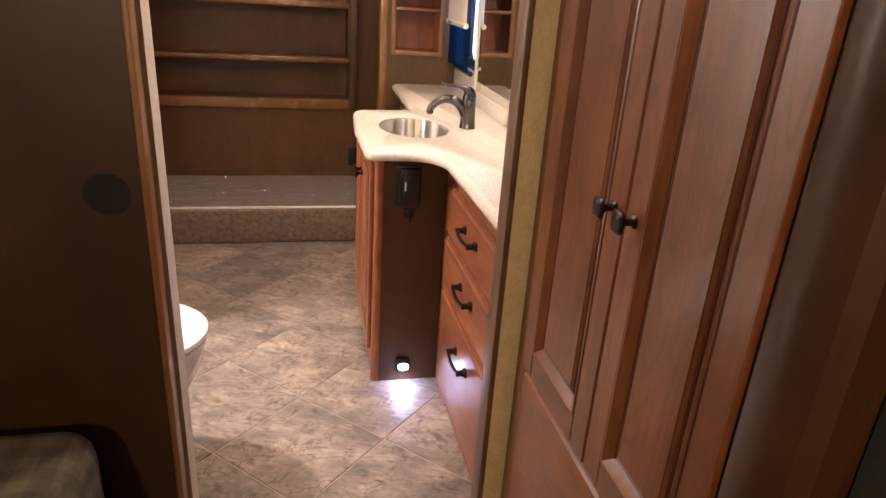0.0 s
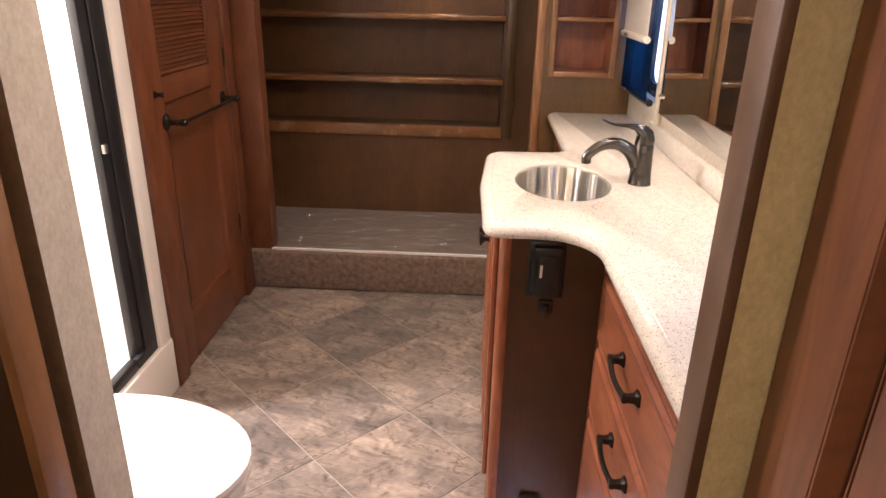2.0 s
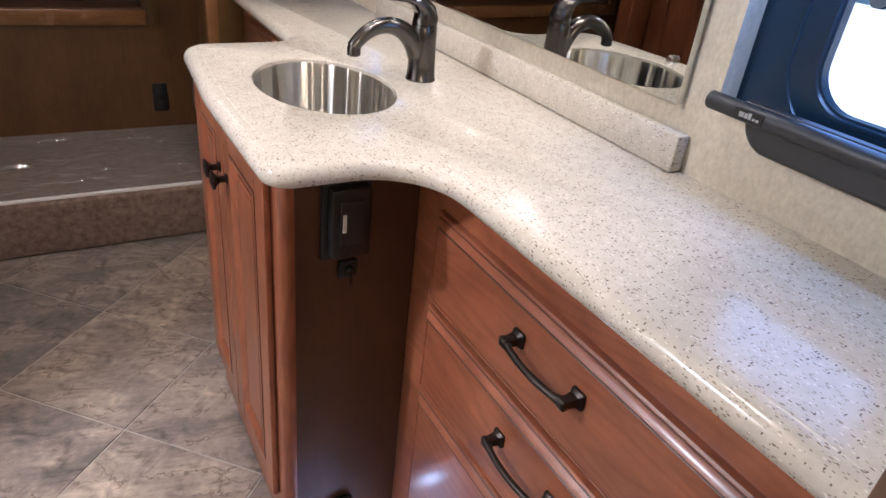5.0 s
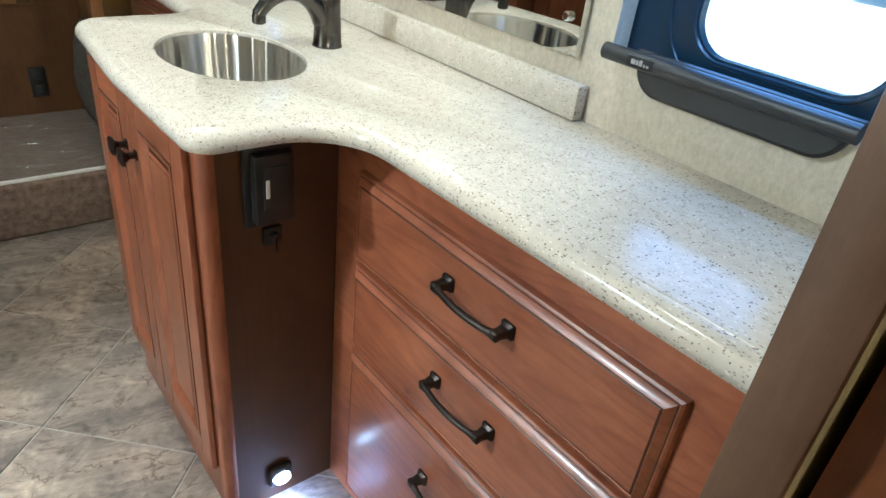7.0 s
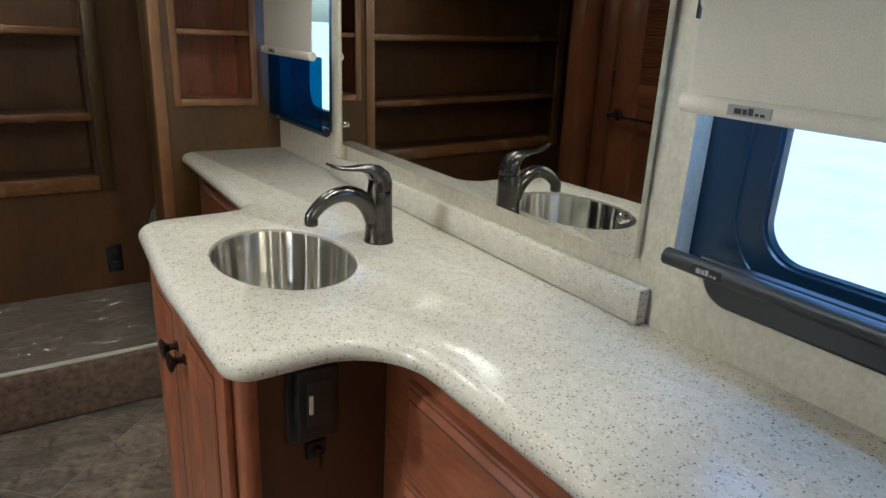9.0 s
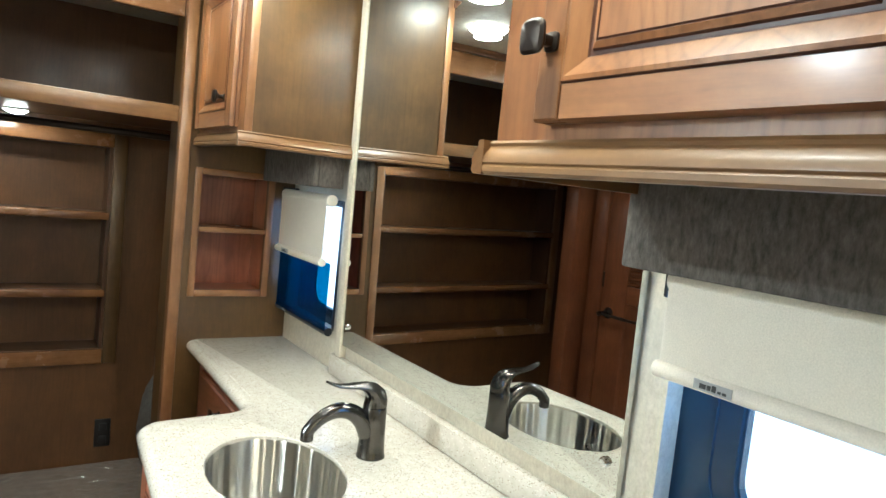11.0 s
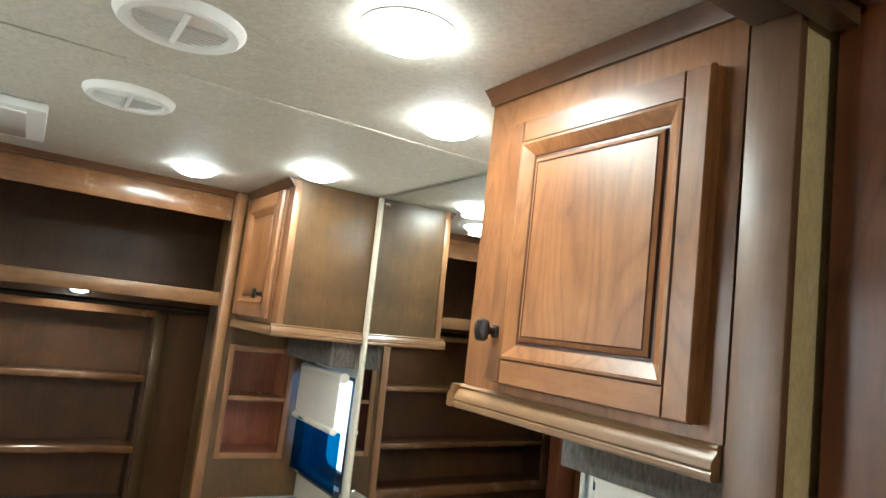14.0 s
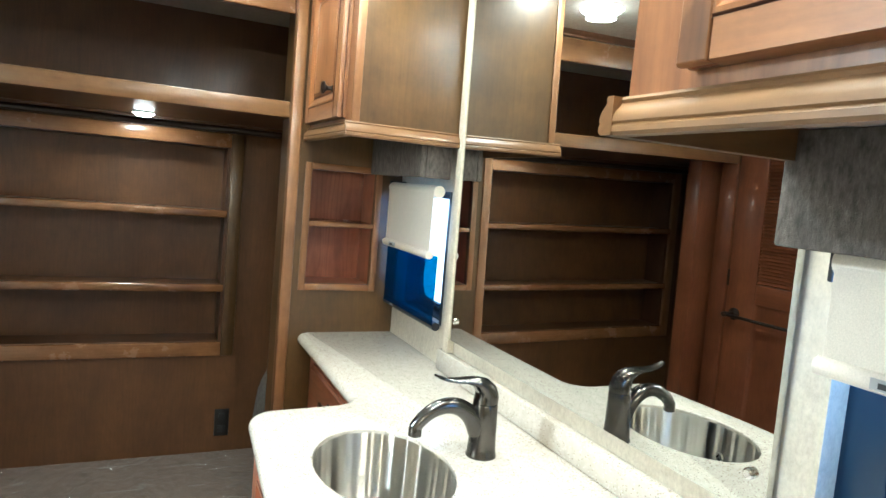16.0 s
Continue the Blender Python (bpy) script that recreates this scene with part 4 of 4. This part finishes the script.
part("plate", B(0.538, 0.570, VY0 - 0.010, VY0, 0.612, 0.644, bevel=0.003), black, lock)
part("barrel", lathe(bmesh.new(), [(0.007, 0), (0.007, -0.012), (0.005, -0.013)], (0.554, VY0 - 0.010, 0.630), "y", 16), bronze, lock)
bm = box(bmesh.new(), 0.5525, 0.5555, VY0 - 0.026, VY0 - 0.020, 0.604, 0.632, bevel=0.001)
part("key", bm, nickel, lock)
night = empty("step_light", "black step light with a lit white led low on the vanity", "night light")
part("housing", B(0.529, 0.581, VY0 - 0.014, VY0, 0.040, 0.092, bevel=0.009, seg=3), black, night)
bm = lathe(bmesh.new(), [(0.019, 0.0), (0.0175, -0.006), (0.012, -0.010), (0.003, -0.012)], (0.555, VY0 - 0.0135, 0.062), "y", 24, 1.0, 0.72)
part("lens", bm, led_mat, night, "glowing white lens")

# ---- mirror ----
mirror = empty("wall_mirror", "large frameless mirror above the sink", "mirror")
tilt = Matrix.Translation((0.953, 0, 0.944)) @ Matrix.Rotation(-0.013, 4, "Y") @ Matrix.Translation((-0.953, 0, -0.944))
part("glass", moved(B(0.940, 0.9535, 1.874, 2.822, 0.944, 1.900), tilt), mirror_mat, mirror)
for y, z in ((2.795, 0.998), (2.79, 1.872), (1.90, 0.998)):
    bm = lathe(bmesh.new(), [(0.008, 0.0), (0.0075, -0.006), (0.005, -0.008)], (0.940, y, z), "x", 18)
    moved(bm, tilt)
    part("clip", bm, chrome, mirror, "round chrome mirror clip")
setting("mirror_edge_trim", moved(B(0.936, WX - 0.0005, 2.8235, 2.852, 0.9085, 1.900, bevel=0.001), tilt), wallpaper, "cream upright strip between mirror and window")

# ---- upper cabinets ----


# section of the moulding under the upper cabinets: outwards, upwards
MOULDING = [(0.0, 0.0), (-0.008, 0.0), (-0.0105, -0.003), (-0.009, -0.006), (-0.011, -0.009), (-0.015, -0.013), (-0.018, -0.018), (-0.0185, -0.0235), (-0.0165, -0.0255), (-0.0185, -0.028), (-0.0185, -0.033), (-0.015, -0.036), (0.0, -0.036)]


def upper_cabinet(name, label, y0, y1, x0, z0, door_y, door_z, kx, side_mat, rail=0.042):
    cab = empty(name, label, "cabinet", "upper cabinets over the counter")
    zt = CEIL - 0.002
    part("face_frame", B(x0, x0 + 0.018, y0, y1, z0, zt), lit_cherry_z, cab)
    for a_, b_ in ((y0, y0 + 0.012), (y1 - 0.012, y1)):
        part("side_panel", B(x0 + 0.018, WX - 0.002, a_, b_, z0, zt), side_mat, cab)
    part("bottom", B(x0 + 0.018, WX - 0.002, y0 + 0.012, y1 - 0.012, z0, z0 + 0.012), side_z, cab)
    raised_door(cab, "-x", (x0, (door_y[0] + door_y[1]) / 2, door_z[0]), door_y[1] - door_y[0], door_z[1] - door_z[0], rail, 0.022, (kx, 0.072), lit_cherry_z, lit_cherry_y)
    bm = bmesh.new()
    rings(bm, [[(x0 + 0.002 + u, y, z0 + v) for u, v in MOULDING] for y in (y0, y1)])
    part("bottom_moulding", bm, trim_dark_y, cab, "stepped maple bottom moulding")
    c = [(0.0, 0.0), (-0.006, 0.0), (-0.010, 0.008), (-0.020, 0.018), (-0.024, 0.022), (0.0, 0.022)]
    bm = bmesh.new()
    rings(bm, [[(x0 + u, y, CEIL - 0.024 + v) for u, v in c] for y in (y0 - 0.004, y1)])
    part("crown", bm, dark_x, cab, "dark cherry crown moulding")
    return cab


near_cab = upper_cabinet("upper_cabinet", "cherry upper cabinet with one raised-panel door", 1.374, 1.828, 0.617, 1.428, (1.400, 1.750), (1.443, 1.829), -0.158, cherry_z, 0.034)
far_cab = upper_cabinet("upper_cabinet", "cherry upper cabinet with brown veneer sides at the far wall", 2.858, CY - 0.008, 0.648, 1.468, (2.905, 3.262), (1.478, 1.872), 0.12, side_z)
part("side_edge", B(0.647, 0.668, 2.853, 2.858, 1.468, 1.88, bevel=0.002), trim_z, far_cab, "light maple edge strip")
bm = bmesh.new()
rings(bm, [[(x, 2.858 + u, 1.468 + v) for u, v in MOULDING] for x in (0.632, WX - 0.002)])
part("side_moulding", bm, trim_dark_x, far_cab)
bm = bmesh.new()
rings(bm, [[(x, 1.828 - u, 1.428 + v) for u, v in MOULDING] for x in (0.600, 0.935)])
part("side_moulding", bm, trim_dark_x, near_cab)

# ---- windows ----


def window(name, w, hole_, label):
    y0, y1, z0, z1 = w
    h0, h1, g0, g1 = hole_
    win = tagged(empty(name, label, "window"), kind="structure")
    loop = fillet([(h0, g0, 0.05), (h1, g0, 0.05), (h1, g1, 0.05), (h0, g1, 0.05)], 8)
    if area(loop) < 0:
        loop.reverse()
    outer = [(y0, z0), (y1, z0), (y1, z1), (y0, z1)]
    bm = bmesh.new()
    for x in (0.990, 1.004):
        o_ = [bm.verts.new((x, y, z)) for y, z in outer]
        i_ = [bm.verts.new((x, p.x, p.y)) for p in loop]
        v_ = o_ + i_
        for tri in tessellate_polygon([[Vector((v.co.y, v.co.z, 0)) for v in o_], [Vector((v.co.y, v.co.z, 0)) for v in i_]]):
            bm.faces.new([v_[k] for k in tri])
    rings(bm, [[(x, p.x, p.y) for p in loop] for x in (0.990, 1.004)], True, False, False)
    part("frame", bm, navy, win, "dark blue tinted window surround")
    lip = [[(x, q.x, q.y) for q in inset(loop, d)] for x, d in ((0.989, -0.010), (0.986, -0.008), (0.986, -0.005), (0.989, -0.003))]
    bm = bmesh.new()
    rings(bm, lip, True, False, False)
    part("gasket", bm, navy, win)
    lip = [[(x, q.x, q.y) for q in inset(loop, d)] for x, d in ((0.9895, -0.046), (0.9870, -0.0445), (0.9870, -0.0425), (0.9895, -0.041))]
    bm = bmesh.new()
    rings(bm, lip, True, False, False)
    part("rib", bm, navy, win)
    pane = part("pane", B(1.005, 1.009, y0 + 0.005, y1 - 0.005, z0 + 0.005, z1 - 0.005), glass, win)
    pane.visible_shadow = False
    return win


window("window_1", W2, (1.478, 1.722, 0.990, 1.29), "rounded window with a tinted blue surround above the counter")
end_window = window("window_2", W1, (2.965, 3.172, 0.998, 1.30), "rounded window with a tinted blue surround at the counter's end")
part("edge_channel", B(0.956, 0.989, W1[0] + 0.0005, W1[0] + 0.020, W1[2] + 0.001, W1[3] - 0.001, bevel=0.002), rubber, end_window, "black side channel")


# unreadable lettering: start, width and height of each bar
LETTERS = [(0.030, 0.0085, 0.006), (0.0235, 0.005, 0.006), (0.0165, 0.0055, 0.0075), (0.010, 0.004, 0.003), (0.003, 0.005, 0.003)]


def blind(label, y0, y1, xs, z_roll, z_hem, z_low, screen=False):
    bl = empty("roller_blind", label, "roller blind", "window blinds")
    part("roller", tube(bmesh.new(), [(xs + 0.014, y0, z_roll), (xs + 0.014, y1, z_roll)], 0.016, 20), shade_mat, bl)
    part("cloth", B(xs - 0.0012, xs + 0.0012, y0 + 0.004, y1 - 0.004, z_hem, z_roll), shade_mat, bl)
    bm = tube(bmesh.new(), [(xs, y0, z_hem), (xs, y1, z_hem)], 0.011, 20)
    part("hem_bar", bm, shade_mat, bl, "cream rounded hem bar")
    badge = part("badge", B(xs - 0.0125, xs - 0.0105, y1 - 0.115, y1 - 0.065, z_hem - 0.006, z_hem + 0.006), badge_mat, bl)
    for d, w_, h in LETTERS:
        part("letter_bar", B(xs - 0.0132, xs - 0.0124, y1 - 0.112 + d, y1 - 0.112 + d + w_, z_hem - 0.0035, z_hem - 0.0035 + h), rubber, badge)
    part("bracket", B(xs + 0.002, WX, y1, y1 + 0.006, z_roll - 0.024, z_roll + 0.02, bevel=0.002), rubber, bl, "black end bracket")
    low = empty("dark_blind", "black lower blind bar across the window", "roller blind", "window blinds")
    bm = tube(bmesh.new(), [(0.928, y0 - (0.018 if screen else 0.004), z_low), (0.928, y1 + (0.026 if screen else 0.012), z_low)], 0.0115, 20)
    part("bar", bm, rubber, low)
    low_badge = part("badge", B(0.9155, 0.917, y1 - 0.075, y1 - 0.035, z_low - 0.006, z_low + 0.007), black, low)
    for d, w_, h in LETTERS:
        part("letter_bar", B(0.9148, 0.9156, y1 - 0.073 + d * 0.8, y1 - 0.073 + (d + w_) * 0.8, z_low - 0.003, z_low - 0.003 + h), badge_mat, low_badge)
    if screen:
        part("screen", B(0.9135, 0.9150, y0 - 0.022, y1 + 0.012, z_low + 0.004, z_hem), screen_mat, low, "see-through dark blue screen cloth")
        return bl
    lp = fillet([(y0, z_low + 0.010, 0), (y1 - 0.028, z_low + 0.010, 0), (y1 - 0.045, z_low - 0.046, 0.04), (y0 + 0.02, z_low - 0.046, 0.04)], 8)
    if area(lp) < 0:
        lp.reverse()
    bm = bmesh.new()
    rings(bm, [[(x, q.x, q.y) for q in inset(lp, d)] for x, d in ((WX - 0.001, 0), (0.942, 0.0), (0.938, 0.005))])
    part("tray", bm, rubber, low, "black rounded tray under the bar")
    return bl


blind("cream roller blind drawn half down over the window", 1.468, 1.800, 0.895, 1.288, 1.172, 0.972)
blind("cream roller blind drawn half down at the counter's end", 2.905, 3.255, 0.900, 1.318, 1.150, 0.962, True)


def valance(label, x0, y0, y1, z0, z1):
    v = empty("valance", label, "valance", "fabric valances")
    part("front", B(x0, x0 + 0.016, y0, y1, z0, z1, bevel=0.004), fabric, v)
    for a_, b_ in ((y0, y0 + 0.014), (y1 - 0.014, y1)):
        part("end", B(x0 + 0.016, 0.932, a_, b_, z0, z1, bevel=0.002), fabric, v)


valance("grey-brown fabric valance under the upper cabinet", 0.850, 1.378, 1.842, 1.298, 1.426)
valance("grey-brown fabric valance over the end window", 0.845, 2.884, 3.285, 1.352, 1.466)

# ---- wardrobe ----
RX = 0.668
wardrobe = empty("wardrobe", "tall cherry wardrobe with two panelled doors over drawers", "wardrobe")
part("face_frame", B(RX, RX + 0.02, 0.625, 1.306, 0.0, 1.895), ward_z, wardrobe)
part("end_panel", B(RX + 0.02, WX - 0.005, 0.53, 0.546, 0.0, 1.895), dark_z, wardrobe)
for y0, y1, kx in ((0.924, 1.229, 0.120), (0.636, 0.920, -0.118)):
    raised_door(wardrobe, "-x", (RX, (y0 + y1) / 2, 0.612), y1 - y0, 1.22, 0.052, 0.02, (kx, 0.428), ward_z, ward_y)
m = frame_of("-x", (RX, 0.936, 0.06))
bm = rect_rings(bmesh.new(), -0.29, 0.29, 0, 0.542, [(0, 0), (0, 0.010), (0.003, 0.012), (0.006, 0.0115), (0.010, 0.017), (0.014, 0.018)], [0, 0, 1, 0, 0])
part("drawer", moved(bm, m), [ward_y, glaze], wardrobe)
bm = bmesh.new()
prof = [(0.02, 0.636), (-0.006, 0.634), (-0.020, 0.622), (-0.027, 0.60), (-0.027, 0.57), (-0.02, 0.545), (-0.006, 0.53), (0.02, 0.527)]
rings(bm, [[(RX + u, y, z) for u, y in prof] for z in (0.0, 1.895)])
part("pilaster", bm, dark_z, wardrobe, "rounded dark stained pilaster")

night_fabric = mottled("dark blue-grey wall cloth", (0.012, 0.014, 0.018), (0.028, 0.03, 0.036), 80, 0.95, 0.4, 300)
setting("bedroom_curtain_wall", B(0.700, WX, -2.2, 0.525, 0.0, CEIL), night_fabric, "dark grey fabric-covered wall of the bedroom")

# ---- sliding door ----
slide = empty("sliding_door", "dark stained sliding door pushed half open", "door")
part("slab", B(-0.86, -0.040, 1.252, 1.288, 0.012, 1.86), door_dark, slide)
part("edge_strip", B(-0.040, -0.028, 1.250, 1.290, 0.012, 1.86, bevel=0.003), trim_z, slide, "lighter wood edge strip")
bm = lathe(bmesh.new(), [(0.036, -0.003), (0.036, -0.0005), (0.033, 0.0), (0.031, -0.001), (0.029, -0.0004)], (-0.093, 1.2545, 0.967), "y", 36)
part("pull_cup", bm, black, slide, "round black recessed pull")
track = empty("door_track", "steel sliding door track over the doorway", "track")
part("rail", B(-0.86, 0.66, 1.262, 1.276, 1.868, 1.892, bevel=0.002), alu, track)
for x in (-0.5, 0.1, 0.64):
    part("bolt", lathe(bmesh.new(), [(0.007, 0), (0.006, -0.004), (0.002, -0.005)], (x, 1.262, 1.88), "y", 12), chrome, track)
part("cover", B(-0.86, 0.66, 1.282, 1.309, 1.852, 1.903, bevel=0.002), jamb_mat, track)

# ---- bed ----
bed = empty("bed", "bed with an olive tan woven bedspread", "bed")
bm = box(bmesh.new(), -1.8, -0.135, -1.0, 1.185, 0.06, 0.585, bevel=0.055, seg=5)
part("bedspread", bm, bedspread_mat, bed)
part("base", B(-1.76, -0.17, -0.96, 1.14, 0.0085, 0.08), dark_z, bed)

# ---- ceiling fittings ----


def puck(x, y, z, r, drop=0.0):
    z -= drop
    p = empty("recessed_light", "white ceiling puck light, lit", "ceiling light", "ceiling puck lights")
    part("ring", lathe(bmesh.new(), [(r * 0.99, drop), (r * 0.99, -0.002), (r * 0.975, -0.003), (r * 0.95, -0.003), (r * 0.93, -0.002)], (x, y, z), "z", 36), plastic, p)
    part("lens", lathe(bmesh.new(), [(r * 0.985, -0.0025), (r * 0.91, -0.14 * r), (r * 0.68, -0.29 * r), (r * 0.4, -0.38 * r), (r * 0.1, -0.41 * r)], (x, y, z), "z", 36), lens_mat, p, "glowing frosted lens")


for px, py in PUCKS:
    puck(px, py, CEIL, 0.067)
puck(0.2, 3.87, 1.503, 0.036, 0.004)


def vent(x, y, rx):
    v = empty("ceiling_vent", "round white plastic ceiling vent with slats", "vent", "ceiling vents")
    part("rim", lathe(bmesh.new(), [(rx, 0.0), (rx, -0.004), (rx * 0.95, -0.011), (rx * 0.90, -0.014), (rx * 0.77, -0.013), (rx * 0.745, -0.010), (rx * 0.73, -0.003)], (x, y, CEIL), "z", 40), vent_white, v)
    part("backing", lathe(bmesh.new(), [(rx * 0.72, -0.001), (rx * 0.72, -0.002)], (x, y, CEIL), "z", 32), black, v)
    for k in range(-6, 7):
        d = k * rx * 0.108
        half = math.sqrt(max(0.0, (rx * 0.71) ** 2 - d * d))
        bm = bmesh.new()
        w_ = 1 if k < -1 else -1
        rings(bm, [[(px_, y + d - w_ * 0.0032, CEIL - 0.0035), (px_, y + d - w_ * 0.0022, CEIL - 0.0030), (px_, y + d + w_ * 0.0032, CEIL - 0.0095), (px_, y + d + w_ * 0.0022, CEIL - 0.0100)] for px_ in (x - half, x + half)])
        part("slat", bm, vent_white, v)
    part("bridge", B(x - 0.004, x + 0.004, y - rx * 0.7, y + rx * 0.7, CEIL - 0.013, CEIL - 0.005, bevel=0.001), vent_white, v)


vent(0.132, 2.432, 0.088)
vent(0.142, 1.962, 0.092)
fan = empty("ceiling_fan_box", "square white ceiling fan housing", "ceiling fan")
part("frame", B(-0.37, -0.004, 2.68, 3.06, CEIL - 0.022, CEIL - 0.0005, bevel=0.006), vent_white, fan)
part("screen", B(-0.335, -0.045, 2.715, 3.025, CEIL - 0.026, CEIL - 0.021, bevel=0.002), porcelain, fan)

bm = box(bmesh.new(), 0.507, 0.563, BY - 0.008, BY, 0.252, 0.362, bevel=0.003)
wall_outlet = thing("wall_outlet", bm, black, "black outlet plate on the closet back wall", "outlet")
for z in (0.282, 0.332):
    part("socket", B(0.522, 0.548, BY - 0.010, BY - 0.007, z - 0.014, z + 0.014, bevel=0.002), rubber, wall_outlet)

# ---- outside ----
ground_mat = mottled("pale gravel", (0.66, 0.65, 0.62), (0.82, 0.80, 0.77), 0.6, 0.95, 0.3, 12)
bm = bmesh.new()
box(bm, -400, 400, -400, 400, -1.3, -1.2)
setting("ground", bm, ground_mat, "pale gravel yard outside")
trailer_white = mottled("white trailer skin", (0.62, 0.63, 0.64), (0.72, 0.73, 0.74), 2, 0.35, 0.05)
trailer_blue = mottled("blue trailer skin", (0.10, 0.22, 0.34), (0.16, 0.30, 0.44), 2, 0.35, 0.05)


def trailer(x, y, length, skin, label):
    t = empty("parked_trailer", label, "trailer", "trailers parked outside")
    part("body", B(x, x + 2.4, y, y + length, -0.55, 1.7, bevel=0.15, seg=3), skin, t)
    for k in range(3):
        part("window", B(x - 0.02, x + 0.01, y + length * (0.14 + 0.28 * k), y + length * (0.14 + 0.28 * k) + 0.8, 0.5, 1.15, bevel=0.005), rubber, t)
    for yy in (y + length * 0.45, y + length * 0.58):
        part("wheel", lathe(bmesh.new(), [(0.2, 0.0), (0.36, 0.0), (0.36, 0.22), (0.2, 0.22)], (x + 0.02, yy, -0.84), "x", 24), rubber, t)
    part("stripe", B(x - 0.012, x + 0.01, y + 0.3, y + length - 0.3, -0.1, 0.12), trailer_blue if skin is trailer_white else trailer_white, t)


trailer(23.0, 2.0, 8.0, trailer_white, "white travel trailer parked across the yard")
trailer(24.5, 11.0, 6.0, trailer_blue, "blue travel trailer parked across the yard")
trailer(23.5, 18.0, 7.5, trailer_white, "white travel trailer parked beside another")
trailer(22.0, 27.0, 8.0, trailer_white, "white travel trailer parked at the yard's end")

leaf_mat = mottled("green leaves", (0.035, 0.075, 0.03), (0.09, 0.17, 0.06), 3, 0.6, 0.1)
rng = random.Random(5)
verts, faces = [], []
for k in range(5200):
    ly = rng.uniform(-14, 46)
    top = 0.9 + 0.7 * noise.noise(Vector((ly * 0.35, 0, 0))) + 0.3 * noise.noise(Vector((ly * 1.3, 4, 0)))
    c = Vector((30.5 + rng.gauss(0, 0.5), ly, -1.2 + (top + 1.0) * rng.random() ** 0.7))
    u = Vector((rng.uniform(-1, 1), rng.uniform(-1, 1), rng.uniform(-1, 1))).normalized() * rng.uniform(0.08, 0.2)
    w = u.orthogonal().normalized() * u.length * 0.6
    n0 = len(verts)
    verts += [c - u, c + w, c + u, c - w]
    faces.append((n0, n0 + 1, n0 + 2, n0 + 3))
me = bpy.data.meshes.new("hedge")
me.from_pydata(verts, [], faces)
me.materials.append(leaf_mat)
tagged(new("hedge", me), "green leafy hedge along the far side of the yard", "hedge", kind="stuff")

# ---- floor tiles ----
HD = 0.2517


def clip_poly(poly, axis, at, keep_more):
    out = []
    for p, q in zip(poly, poly[1:] + poly[:1]):
        a_, b_ = (p[axis] - at, q[axis] - at) if keep_more else (at - p[axis], at - q[axis])
        if a_ >= 0:
            out.append(p)
        if a_ * b_ < 0:
            s_ = a_ / (a_ - b_)
            out.append((p[0] + (q[0] - p[0]) * s_, p[1] + (q[1] - p[1]) * s_))
    return out


floor = bpy.data.objects["floor"]
for i in range(-4, 5):
    for j in range(-5, 6):
        if (i + j) % 2 == 0:
            continue
        cx, cy, h = -0.05 + HD * i, 2.29 + HD * j, HD - 0.0034
        poly = [(cx - h, cy), (cx, cy - h), (cx + h, cy), (cx, cy + h)]
        for axis, at, more in ((0, -0.80, True), (0, 0.70, False), (1, 1.302, True), (1, 3.46, False)):
            poly = clip_poly(poly, axis, at, more) if poly else poly
        if len(poly) < 3:
            continue
        bm = bmesh.new()
        rings(bm, [[(x, y, z) for x, y in poly] for z in (-0.0025, -0.0004)] + [[(cx + (x - cx) * 0.997, cy + (y - cy) * 0.997, 0.0) for x, y in poly]], True, False, True)
        part("tile", bm, slate, floor)
